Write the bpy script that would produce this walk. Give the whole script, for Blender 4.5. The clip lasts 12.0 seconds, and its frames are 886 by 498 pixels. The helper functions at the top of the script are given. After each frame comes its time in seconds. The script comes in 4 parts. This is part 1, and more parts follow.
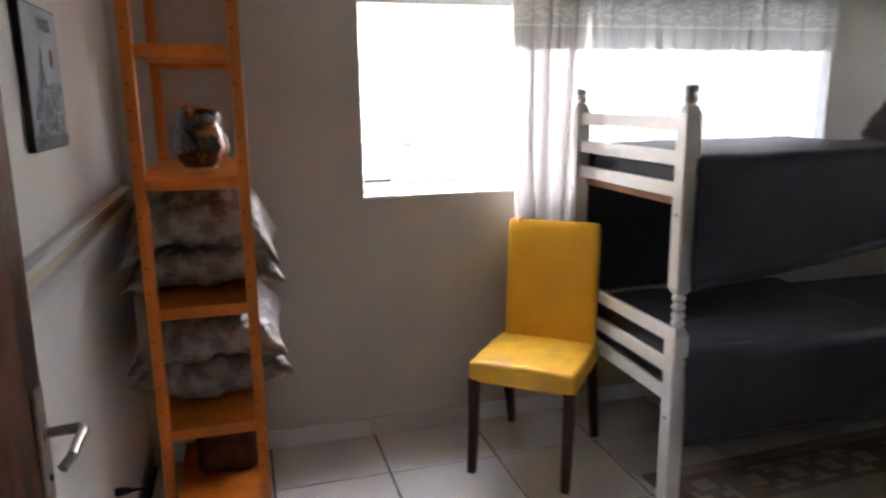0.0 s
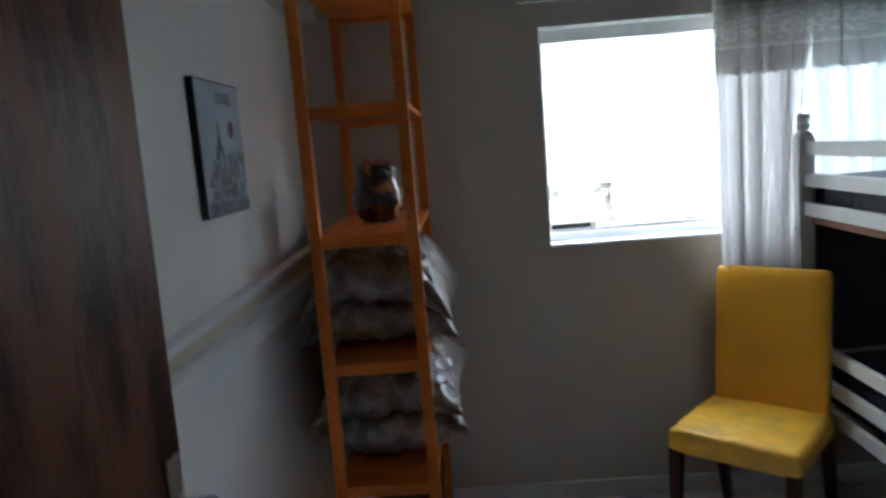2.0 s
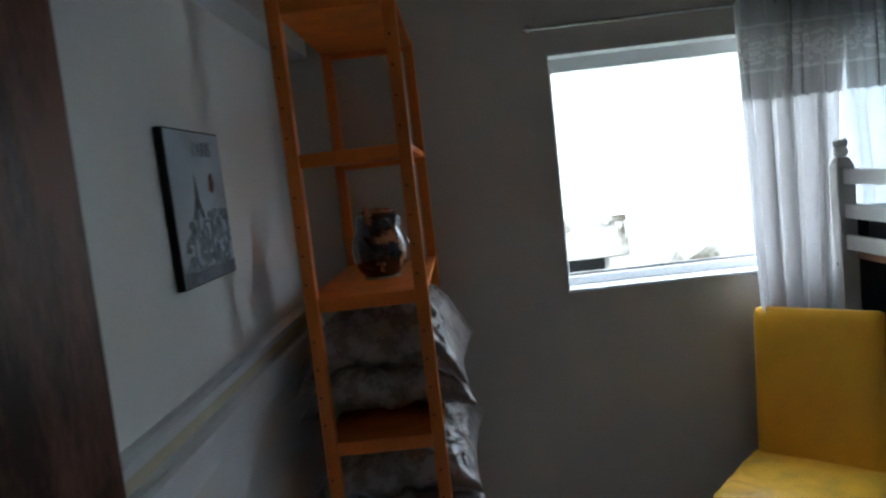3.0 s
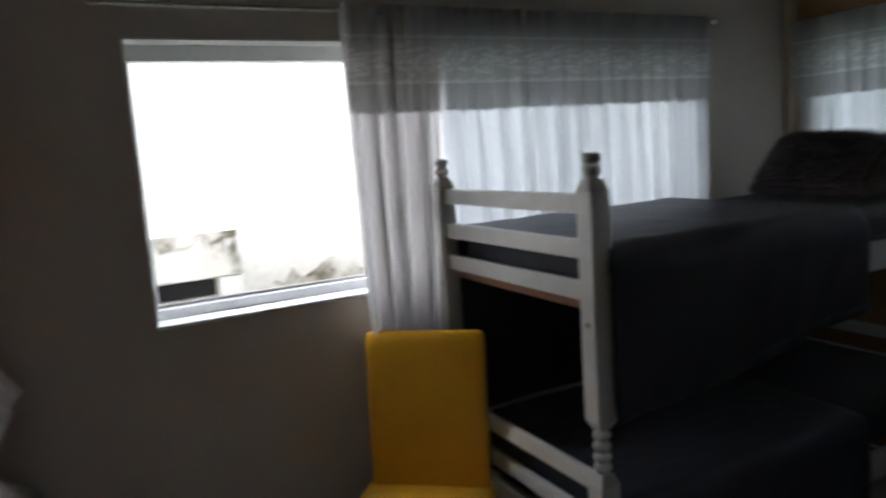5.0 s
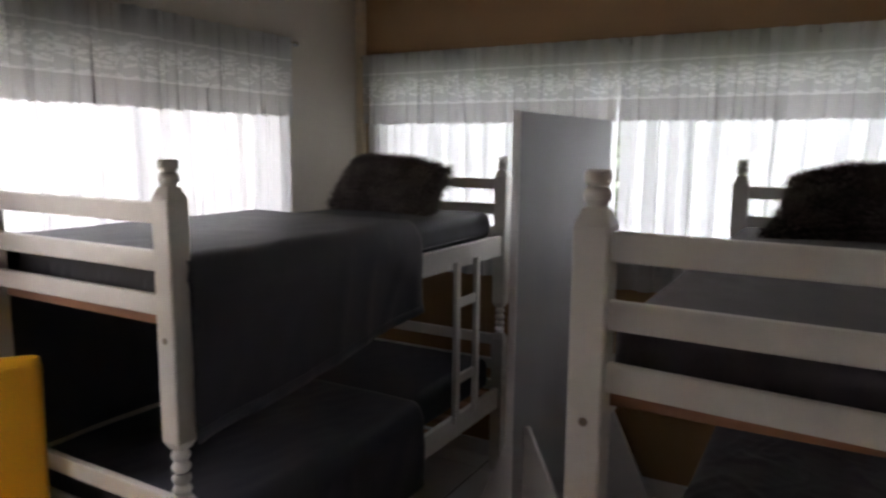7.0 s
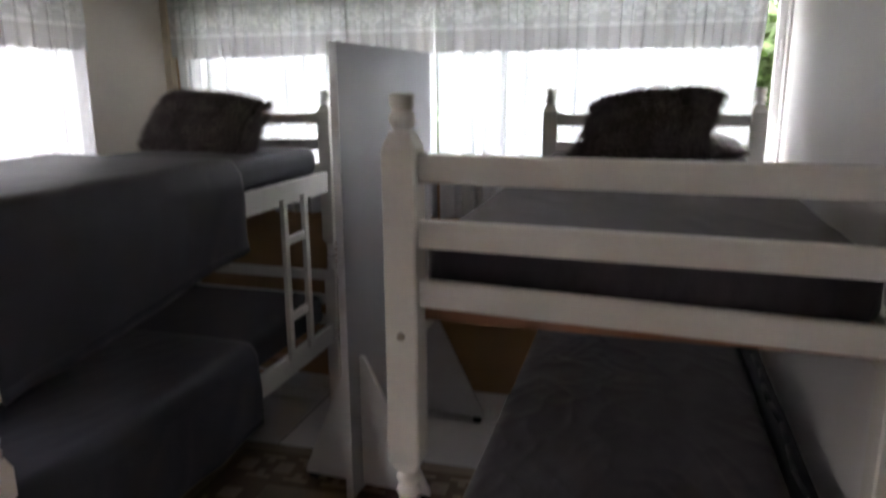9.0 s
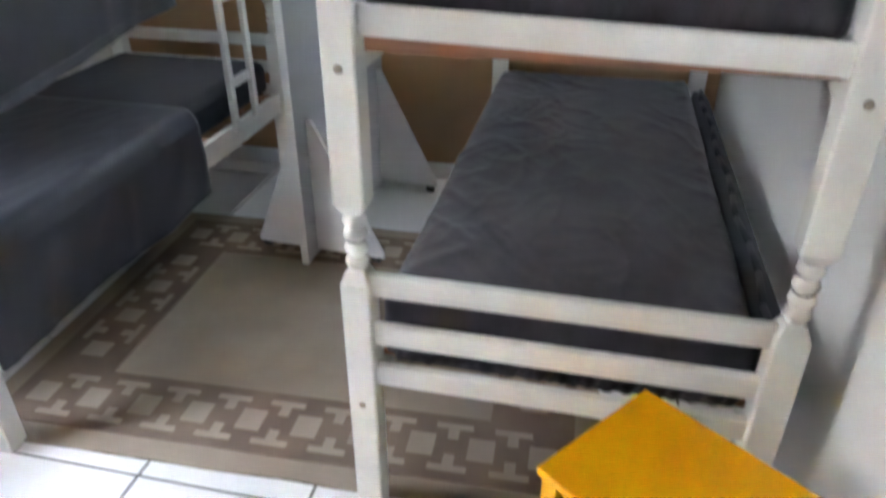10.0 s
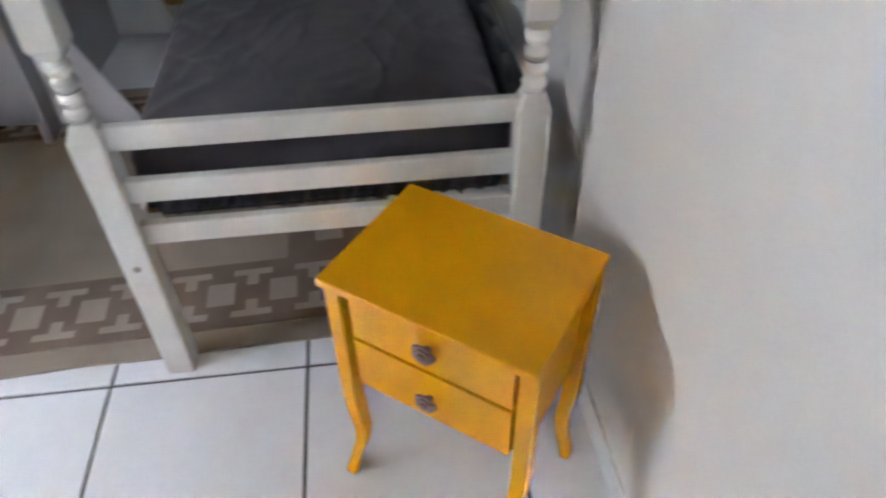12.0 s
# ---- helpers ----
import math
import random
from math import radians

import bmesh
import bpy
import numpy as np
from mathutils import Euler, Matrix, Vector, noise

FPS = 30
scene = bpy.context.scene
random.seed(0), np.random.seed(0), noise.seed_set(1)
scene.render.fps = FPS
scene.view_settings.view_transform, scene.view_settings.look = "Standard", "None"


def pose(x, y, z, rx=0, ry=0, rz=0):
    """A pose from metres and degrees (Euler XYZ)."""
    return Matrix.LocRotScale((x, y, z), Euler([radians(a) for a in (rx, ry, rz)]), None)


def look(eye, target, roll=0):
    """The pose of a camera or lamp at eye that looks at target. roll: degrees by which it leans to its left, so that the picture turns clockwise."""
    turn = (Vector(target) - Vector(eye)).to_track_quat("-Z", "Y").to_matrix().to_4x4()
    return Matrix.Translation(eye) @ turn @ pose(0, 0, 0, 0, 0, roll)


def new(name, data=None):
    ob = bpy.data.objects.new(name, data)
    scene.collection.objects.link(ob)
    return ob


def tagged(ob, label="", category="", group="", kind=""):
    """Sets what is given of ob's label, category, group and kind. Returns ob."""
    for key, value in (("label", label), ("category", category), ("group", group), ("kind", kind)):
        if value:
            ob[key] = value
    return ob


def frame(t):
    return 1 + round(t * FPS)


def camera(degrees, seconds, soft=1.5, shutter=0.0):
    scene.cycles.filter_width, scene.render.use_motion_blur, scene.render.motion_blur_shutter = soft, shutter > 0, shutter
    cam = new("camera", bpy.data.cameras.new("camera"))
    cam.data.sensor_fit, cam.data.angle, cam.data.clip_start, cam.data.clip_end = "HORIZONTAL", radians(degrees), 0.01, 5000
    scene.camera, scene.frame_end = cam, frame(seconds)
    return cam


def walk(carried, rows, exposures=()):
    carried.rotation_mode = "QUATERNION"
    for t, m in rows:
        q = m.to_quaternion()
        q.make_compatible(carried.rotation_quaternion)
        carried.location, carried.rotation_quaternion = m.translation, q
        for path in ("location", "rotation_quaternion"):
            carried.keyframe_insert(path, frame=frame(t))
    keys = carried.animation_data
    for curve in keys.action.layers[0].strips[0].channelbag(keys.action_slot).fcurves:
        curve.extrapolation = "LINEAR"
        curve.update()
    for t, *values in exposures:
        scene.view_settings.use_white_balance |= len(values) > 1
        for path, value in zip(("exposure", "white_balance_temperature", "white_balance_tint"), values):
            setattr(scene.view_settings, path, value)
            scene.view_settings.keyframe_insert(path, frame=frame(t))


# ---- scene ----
cam = camera(64.5, 12.0, soft=2.3, shutter=0.5)
PATH = [
    (0, (-1.435, -1.198, 1.5), (-0.898, 0.682, 1.081), -0.7),
    (0.5, (-1.374, -1.152, 1.507), (-1.053, 0.772, 1.067), -1.4),
    (1, (-1.358, -1.141, 1.508), (-1.113, 0.792, 1.059), -2.3),
    (1.5, (-1.304, -1.093, 1.486), (-1.169, 0.858, 1.071), -2.8),
    (2, (-1.271, -1.063, 1.514), (-1.344, 0.915, 1.231), -4.6),
    (2.5, (-1.289, -0.972, 1.574), (-1.458, 1.009, 1.356), -5.3),
    (2.7, (-1.313, -0.908, 1.571), (-1.438, 1.078, 1.375), -5.8),
    (4.3, (-1.196, -0.589, 1.523), (-1.042, 1.383, 1.227), -5.0),
    (4.5, (-1.197, -0.556, 1.541), (-0.814, 1.382, 1.231), -4.2),
    (5, (-1.138, -0.507, 1.567), (-0.214, 1.244, 1.288), -4.0),
    (5.5, (-1.128, -0.499, 1.563), (0.039, 1.104, 1.301), -2.3),
    (6, (-1.13, -0.498, 1.565), (0.236, 0.939, 1.296), -1.0),
    (6.5, (-1.131, -0.503, 1.566), (0.451, 0.688, 1.286), 0.4),
    (7, (-1.118, -0.519, 1.566), (0.608, 0.45, 1.284), 0.6),
    (7.2, (-1.118, -0.528, 1.57), (0.646, 0.372, 1.289), 0.2),
    (8.8, (-1.119, -0.575, 1.56), (0.767, -0.015, 1.202), -1.0),
    (9, (-1.131, -0.575, 1.545), (0.742, -0.037, 1.096), -0.4),
    (9.5, (-1.102, -0.574, 1.488), (0.691, -0.071, 0.76), -0.1),
    (10, (-1.091, -0.589, 1.429), (0.6, -0.217, 0.429), 0.1),
    (10.5, (-1.08, -0.609, 1.385), (0.492, -0.306, 0.186), -1.0),
    (11, (-1.077, -0.623, 1.372), (0.442, -0.444, 0.083), -1.1),
    (11.5, (-1.092, -0.639, 1.368), (0.399, -0.565, 0.037), -1.5),
    (12, (-1.097, -0.686, 1.366), (0.363, -0.841, 0.008), -1.2),
]
EXPOSURES = [(0, 2.97, 6550, 20), (0.5, 2.63, 6450, 20), (1.5, 2.23, 6050, 12), (2.0, 1.97, 5500, 6), (2.5, 1.8, 5450, 5), (4.3, 1.52, 5300, 4),
             (5.0, 1.12, 6100, 13), (5.5, 0.9, 6450, 17), (6.0, 0.95, 6550, 18), (6.5, 1.5, 6800, 20), (7, 2.15, 7000, 23), (8.8, 2.55, 6900, 23),
             (9.5, 3.42, 6350, 18), (10.0, 4.75, 5950, 13), (10.5, 4.72, 5850, 12), (11, 4.52, 5850, 13), (12, 4.22, 5900, 14)]
walk(cam, [(t, look(e, g, r)) for t, e, g, r in PATH], EXPOSURES)

# ---- world and light ----
world = bpy.data.worlds.new("world")
scene.world = world
world.use_nodes = True
_wn = world.node_tree.nodes
_sky = _wn.new("ShaderNodeTexSky")
_sky.sky_type = "NISHITA"
_sky.sun_disc = False
_sky.sun_elevation = radians(48)
_sky.sun_rotation = radians(200)
_sky.air_density = 1.0
_sky.dust_density = 4.0
_sky.ozone_density = 1.0
_haze = _wn.new("ShaderNodeMixRGB")
_haze.inputs[0].default_value = 0.62
_haze.inputs[2].default_value = (34.0, 35.4, 37.2, 1)
world.node_tree.links.new(_sky.outputs[0], _haze.inputs[1])
world.node_tree.links.new(_haze.outputs[0], _wn["Background"].inputs[0])
_wn["Background"].inputs[1].default_value = 0.15

_sun = bpy.data.lights.new("sun", "SUN")
_sun.energy, _sun.angle, _sun.color = 1.0, radians(14), (1, 0.97, 0.92)
_so = new("sun", _sun)
_so.matrix_world = look((0, 0, 8), (1.5, 4.2, 3.0))


# ---- materials ----
def material(name, base, rough=0.5, metal=0.0, vary=0.12, scale=5.0, bump=0.15, grain=180.0, stretch=(1, 1, 1), tint=None,
             coat=0.0, sheen=0.0, random_tone=0.0, spread=(0.35, 0.65), spec=0.5, relief=0.004, island=0.0, gloss_vary=1.0):
    m = bpy.data.materials.new(name)
    m.use_nodes = True
    n, l = m.node_tree.nodes, m.node_tree.links
    b = n["Principled BSDF"]
    b.inputs["Roughness"].default_value = rough
    b.inputs["Metallic"].default_value = metal
    b.inputs["Specular IOR Level"].default_value = spec
    b.inputs["Coat Weight"].default_value = coat
    b.inputs["Sheen Weight"].default_value = sheen
    tc, mp = n.new("ShaderNodeTexCoord"), n.new("ShaderNodeMapping")
    mp.inputs["Scale"].default_value = stretch
    l.new(tc.outputs["Object"], mp.inputs[0])
    big, fine = n.new("ShaderNodeTexNoise"), n.new("ShaderNodeTexNoise")
    big.inputs["Scale"].default_value, big.inputs["Detail"].default_value = scale, 4
    fine.inputs["Scale"].default_value, fine.inputs["Detail"].default_value = grain, 3
    l.new(mp.outputs[0], big.inputs["Vector"])
    l.new(mp.outputs[0], fine.inputs["Vector"])
    ramp = n.new("ShaderNodeValToRGB")
    dark = tint if tint else [c * (1 - vary) for c in base]
    ramp.color_ramp.elements[0].color = (*dark, 1)
    ramp.color_ramp.elements[1].color = (*[min(1, c * (1 + vary * 0.6)) for c in base], 1)
    ramp.color_ramp.elements[0].position, ramp.color_ramp.elements[1].position = spread
    add = n.new("ShaderNodeMath")
    add.operation = "MULTIPLY_ADD"
    l.new(fine.outputs[0], add.inputs[0])
    add.inputs[1].default_value = 0.3
    l.new(big.outputs[0], add.inputs[2])
    sub = n.new("ShaderNodeMath")
    sub.operation = "SUBTRACT"
    l.new(add.outputs[0], sub.inputs[0])
    sub.inputs[1].default_value = 0.15
    l.new(sub.outputs[0], ramp.inputs[0])
    out = ramp.outputs[0]
    if random_tone:
        info, hsv = n.new("ShaderNodeObjectInfo"), n.new("ShaderNodeHueSaturation")
        mr = n.new("ShaderNodeMapRange")
        mr.inputs[3].default_value, mr.inputs[4].default_value = 1 - random_tone, 1 + random_tone
        l.new(info.outputs["Random"], mr.inputs[0])
        l.new(mr.outputs[0], hsv.inputs["Value"])
        l.new(out, hsv.inputs["Color"])
        out = hsv.outputs[0]
    if island:
        geo, hs2, mr2 = n.new("ShaderNodeNewGeometry"), n.new("ShaderNodeHueSaturation"), n.new("ShaderNodeMapRange")
        mr2.inputs[3].default_value, mr2.inputs[4].default_value = 1 - island, 1 + island
        l.new(geo.outputs["Random Per Island"], mr2.inputs[0])
        l.new(mr2.outputs[0], hs2.inputs["Value"])
        l.new(out, hs2.inputs["Color"])
        out = hs2.outputs[0]
    l.new(out, b.inputs["Base Color"])
    rr = n.new("ShaderNodeMapRange")
    rr.inputs[3].default_value, rr.inputs[4].default_value = max(0.02, rough - 0.08 * gloss_vary), min(1, rough + 0.1 * gloss_vary)
    l.new(big.outputs[0], rr.inputs[0])
    l.new(rr.outputs[0], b.inputs["Roughness"])
    if bump:
        bp = n.new("ShaderNodeBump")
        bp.inputs["Strength"].default_value, bp.inputs["Distance"].default_value = bump, relief
        l.new(add.outputs[0], bp.inputs["Height"])
        l.new(bp.outputs[0], b.inputs["Normal"])
    return m


def cloth_sheer(name, see, color=(0.74, 0.75, 0.77), mesh=0.0, scale=90.0):
    """Thin fabric: part open weave, part diffuse, part letting light through."""
    m = bpy.data.materials.new(name)
    m.use_nodes = True
    n, l = m.node_tree.nodes, m.node_tree.links
    n.remove(n["Principled BSDF"])
    out = n["Material Output"]
    tc = n.new("ShaderNodeTexCoord")
    dif, tra, opn = n.new("ShaderNodeBsdfDiffuse"), n.new("ShaderNodeBsdfTranslucent"), n.new("ShaderNodeBsdfTransparent")
    dif.inputs[0].default_value, tra.inputs[0].default_value = (0.84, 0.84, 0.83, 1), (*color, 1)
    a, b = n.new("ShaderNodeMixShader"), n.new("ShaderNodeMixShader")
    a.inputs[0].default_value = 0.58
    l.new(dif.outputs[0], a.inputs[1])
    l.new(tra.outputs[0], a.inputs[2])
    noise_a = n.new("ShaderNodeTexNoise")
    noise_a.inputs["Scale"].default_value, noise_a.inputs["Detail"].default_value = scale, 4
    l.new(tc.outputs["Object"], noise_a.inputs["Vector"])
    mr = n.new("ShaderNodeMapRange")
    mr.inputs[1].default_value, mr.inputs[2].default_value = 0.35, 0.65
    mr.inputs[3].default_value, mr.inputs[4].default_value = max(0, see - mesh), min(1, see + mesh)
    l.new(noise_a.outputs[0], mr.inputs[0])
    l.new(mr.outputs[0], b.inputs[0])
    l.new(a.outputs[0], b.inputs[1])
    l.new(opn.outputs[0], b.inputs[2])
    l.new(b.outputs[0], out.inputs["Surface"])
    return m


M_WALL = material("greige_wall_paint", (0.60, 0.545, 0.47), 0.6, vary=0.06, scale=2.5, bump=0.12, grain=120)
M_WALLW = material("white_wall_paint", (0.83, 0.83, 0.82), 0.55, vary=0.05, scale=2.0, bump=0.1, grain=120)
M_TAN = material("tan_wall_paint", (0.42, 0.255, 0.13), 0.6, vary=0.1, scale=2.0, bump=0.12, grain=120)
# Ceiling out of view; its dark tan is chosen to cut bounced light.
M_CEIL = material("low_bounce_ceiling", (0.42, 0.36, 0.29), 0.8, vary=0.04)
M_TILE = material("glazed_floor_tile", (0.82, 0.82, 0.83), 0.16, vary=0.04, scale=3, bump=0.03, grain=40, random_tone=0.02)
M_GROUT = material("grey_grout", (0.085, 0.08, 0.075), 0.9, vary=0.25, scale=30)
M_BEDW = material("white_bed_lacquer", (0.78, 0.77, 0.72), 0.32, vary=0.05, scale=9, bump=0.06, grain=90, coat=0.2)
M_SLAT = material("red_brown_slat_wood", (0.36, 0.17, 0.09), 0.55, vary=0.3, scale=4, stretch=(8, 1, 8), bump=0.2)
M_BOLT = material("zinc_bolt", (0.38, 0.33, 0.26), 0.35, metal=1, vary=0.2, scale=60)
M_SHEET = material("slate_grey_sheet", (0.036, 0.038, 0.046), 0.6, vary=0.25, scale=5, bump=0.35, grain=300, spec=0.4)
M_VELVET = material("dark_grey_velour_sheet", (0.070, 0.064, 0.073), 0.7, vary=0.22, scale=5, bump=0.5, grain=160, stretch=(1, 1.8, 1), relief=0.006, sheen=0.2, spec=0.1)
M_BLANKET = material("slate_blue_grey_bedcover", (0.042, 0.045, 0.058), 0.52, vary=0.2, scale=4, bump=0.3, grain=350, spec=0.38, sheen=0.05)
M_FUR = material("charcoal_brown_fur", (0.135, 0.113, 0.105), 0.75, vary=0.4, scale=10, bump=0.3, spec=0.15, island=0.55)
M_FURLIGHT = material("grey_brown_fur", (0.15, 0.127, 0.116), 0.75, vary=0.4, scale=10, bump=0.3, spec=0.15, island=0.55)
M_ORANGE = material("orange_stained_wood", (0.72, 0.185, 0.006), 0.5, vary=0.2, scale=3, stretch=(3, 3, 0.6), bump=0.12, grain=70)
M_HOLE = material("dark_peg_hole", (0.03, 0.012, 0.004), 0.9, vary=0.1)
M_YCHAIR = material("yellow_leatherette", (0.91, 0.47, 0.010), 0.44, vary=0.06, scale=6, bump=0.25, grain=160)
# Smudges are wear; the base is lifted over the backrest's for light falling on top.
M_YSEAT = material("smudged_lit_yellow_leatherette", (0.93, 0.53, 0.022), 0.5, vary=0.1, scale=9, bump=0.3, grain=160, tint=(0.74, 0.43, 0.045), spread=(0.30, 0.55))
M_DARKWOOD = material("dark_chair_leg_wood", (0.06, 0.020, 0.013), 0.45, spec=0.25, vary=0.3, scale=6, stretch=(6, 6, 1), bump=0.1)
M_YELLOW = material("yellow_enamel", (0.86, 0.385, 0.0), 0.2, vary=0.012, scale=4, bump=0.0, grain=30, spec=0.35, gloss_vary=0.15)
M_KNOB = material("carved_rose_knob", (0.25, 0.145, 0.105), 0.4, vary=0.3, scale=60, bump=0.3)
M_GREYPANEL = material("grey_partition_board", (0.42, 0.43, 0.45), 0.42, vary=0.06, scale=3, bump=0.05)
M_PANELW = material("white_board_edge", (0.74, 0.74, 0.74), 0.4, vary=0.05)
M_RUBBER = material("black_rubber", (0.02, 0.02, 0.02), 0.7, vary=0.2)
M_RUG = material("beige_rug_pile", (0.32, 0.265, 0.205), 0.95, vary=0.12, scale=4, bump=0.6, grain=420, spec=0.08)
M_RUGDARK = material("brown_rug_pile", (0.20, 0.146, 0.11), 0.95, vary=0.18, scale=6, bump=0.6, grain=420, spec=0.08)
M_RUGLIGHT = material("light_rug_pile", (0.36, 0.30, 0.235), 0.95, vary=0.1, scale=6, bump=0.6, grain=420, spec=0.08)
M_DOOR = material("varnished_brown_door", (0.140, 0.060, 0.041), 0.42, vary=0.5, scale=4.0, stretch=(3.2, 3.2, 1.0), bump=0.2, grain=40, tint=(0.036, 0.015, 0.011), spread=(0.36, 0.60), spec=0.16)
M_STEEL = material("brushed_steel", (0.55, 0.54, 0.52), 0.3, metal=1, vary=0.12, scale=40)
M_CHROME = material("polished_rod_metal", (0.72, 0.72, 0.72), 0.22, metal=1, vary=0.08, scale=30)
M_FRAMEW = material("white_window_frame", (0.88, 0.88, 0.87), 0.35, vary=0.04, scale=6)
M_TRIM = material("cream_corner_trim", (0.70, 0.60, 0.44), 0.5, vary=0.08, scale=8)
M_MOULD = material("white_moulding_paint", (0.80, 0.82, 0.84), 0.32, vary=0.05, scale=6)
M_MOULDY = material("cream_moulding_paint", (0.70, 0.64, 0.50), 0.5, vary=0.05, scale=6)
M_PILLOW = material("satin_printed_pillowcase", (0.30, 0.26, 0.235), 0.36, vary=0.2, scale=18, bump=0.1, grain=120, tint=(0.17, 0.14, 0.122), spread=(0.44, 0.56), sheen=0.2)
M_BROWNBLANKET = material("brown_plush_blanket", (0.11, 0.045, 0.028), 0.95, vary=0.4, scale=18, bump=0.5, grain=200, spec=0.08)
M_OWL = material("glazed_owl_ceramic", (0.34, 0.15, 0.065), 0.18, vary=0.5, scale=16, bump=0.15, tint=(0.02, 0.014, 0.012), coat=0.6, spread=(0.55, 0.64))
M_OWLPALE = material("glazed_cream_ceramic", (0.62, 0.47, 0.33), 0.2, vary=0.3, scale=25, coat=0.6)
M_OWLTAN = material("glazed_tan_ceramic", (0.40, 0.20, 0.105), 0.16, vary=0.4, scale=30, coat=0.7, tint=(0.16, 0.06, 0.03), spread=(0.3, 0.6))
M_CANVAS = material("pale_blue_canvas_print", (0.52, 0.58, 0.66), 0.7, vary=0.16, scale=6, bump=0.2, grain=300)
M_INK = material("grey_blue_print_ink", (0.20, 0.23, 0.275), 0.7, vary=0.3, scale=20)
M_WASH = material("pale_grey_print_wash", (0.29, 0.335, 0.39), 0.7, vary=0.35, scale=30)
M_INKMID = material("mid_grey_print_ink", (0.30, 0.35, 0.39), 0.7, vary=0.3, scale=20)
M_BLACK = material("black_canvas_edge", (0.012, 0.012, 0.014), 0.6, vary=0.2)
M_RED = material("rust_print_ink", (0.22, 0.09, 0.07), 0.7, vary=0.2)
M_PLASTIC = material("white_switch_plastic", (0.82, 0.84, 0.85), 0.3, vary=0.02)
M_OUTWALL = material("weathered_whitewash", (0.56, 0.55, 0.52), 0.9, vary=0.15, scale=1.6, bump=0.5, grain=30, tint=(0.44, 0.42, 0.37), spread=(0.25, 0.55))
M_MILDEW = material("mildewed_whitewash", (0.52, 0.50, 0.45), 0.95, vary=0.1, scale=4.2, bump=0.6, grain=26, tint=(0.10, 0.085, 0.055), spread=(0.36, 0.64))
M_STREAK = material("rain_streaked_whitewash", (0.55, 0.54, 0.50), 0.95, vary=0.1, scale=3.0, bump=0.4, grain=26, stretch=(3.5, 3.5, 0.5), tint=(0.36, 0.335, 0.28), spread=(0.34, 0.62))
M_CONCRETE = material("outdoor_concrete", (0.34, 0.33, 0.30), 0.9, vary=0.3, scale=2, bump=0.4)
# Near-black back of the recess: its shade is put into the colour.
M_NICHE = material("niche_shade", (0.03, 0.03, 0.032), 0.9, vary=0.3)
M_GROUND = material("grassy_ground", (0.10, 0.13, 0.05), 0.95, vary=0.5, scale=3, bump=0.5)
M_LEAF = material("green_leaf", (0.07, 0.13, 0.03), 0.5, vary=0.4, scale=3)
M_BARK = material("bark", (0.12, 0.09, 0.06), 0.9, vary=0.4, scale=12, bump=0.6)
M_SHEER = cloth_sheer("white_voile", 0.065, color=(0.56, 0.60, 0.625), mesh=0.03, scale=300)
# Bunched panel's denser voile, brightened to stand in for light off the sill.
M_SHEERLIT = cloth_sheer("dense_lit_voile", 0.02, color=(0.76, 0.74, 0.735), mesh=0.01, scale=300)
M_VALANCE = cloth_sheer("white_lace_ground", 0.08, color=(0.52, 0.53, 0.515), mesh=0.04, scale=350)
M_LACE = cloth_sheer("white_lace_motif", 0.08, color=(0.84, 0.845, 0.83), mesh=0.06, scale=160)
M_LACEBAND = cloth_sheer("white_lace_border", 0.06, color=(0.44, 0.435, 0.42), mesh=0.05, scale=260)
M_GLASS = bpy.data.materials.new("window_glass")
M_GLASS.use_nodes = True
_gb = M_GLASS.node_tree.nodes["Principled BSDF"]
_gb.inputs["Transmission Weight"].default_value = 1.0
_gb.inputs["Roughness"].default_value = 0.0
_gb.inputs["IOR"].default_value = 1.02


# ---- mesh helpers ----
def mesh_of(name, bm, mat, smooth=False):
    me = bpy.data.meshes.new(name)
    bmesh.ops.recalc_face_normals(bm, faces=bm.faces)
    bm.to_mesh(me)
    bm.free()
    for mm in (mat if isinstance(mat, (list, tuple)) else [mat]):
        me.materials.append(mm)
    if smooth:
        for p in me.polygons:
            p.use_smooth = True
    return me


def part(name, bm, mat, parent=None, label="", smooth=False):
    ob = new(name, mesh_of(name, bm, mat, smooth))
    if parent is not None:
        ob.parent = parent
    if label:
        ob["label"] = label
    return ob


def thing(name, m, label, category, group=""):
    ob = new(name)
    ob.empty_display_size = 0.1
    ob.matrix_world = m
    return tagged(ob, label, category, group)


def structure(name, bm, mat, label="", smooth=False):
    return tagged(part(name, bm, mat, None, label, smooth), label, "", "", "structure")


def add_box(bm, a, b, bevel=0.0, seg=2, mi=0, m=None):
    r = bmesh.ops.create_cube(bm, size=1)
    vs = r["verts"]
    for v in vs:
        v.co = Vector([a[i] if v.co[i] < 0 else b[i] for i in range(3)])
    fs = {f for v in vs for f in v.link_faces}
    if bevel:
        es = list({e for v in vs for e in v.link_edges})
        o = bmesh.ops.bevel(bm, geom=es, offset=bevel, segments=seg, affect="EDGES", profile=0.6)
        fs = set(o["faces"]) | {f for f in fs if f.is_valid}
        vs = list({v for f in fs for v in f.verts})
    for f in fs:
        f.material_index = mi
    if m is not None:
        bmesh.ops.transform(bm, matrix=m, verts=vs)
    return vs


def box(a, b, bevel=0.0, seg=2, m=None):
    bm = bmesh.new()
    add_box(bm, a, b, bevel, seg, 0, m)
    return bm


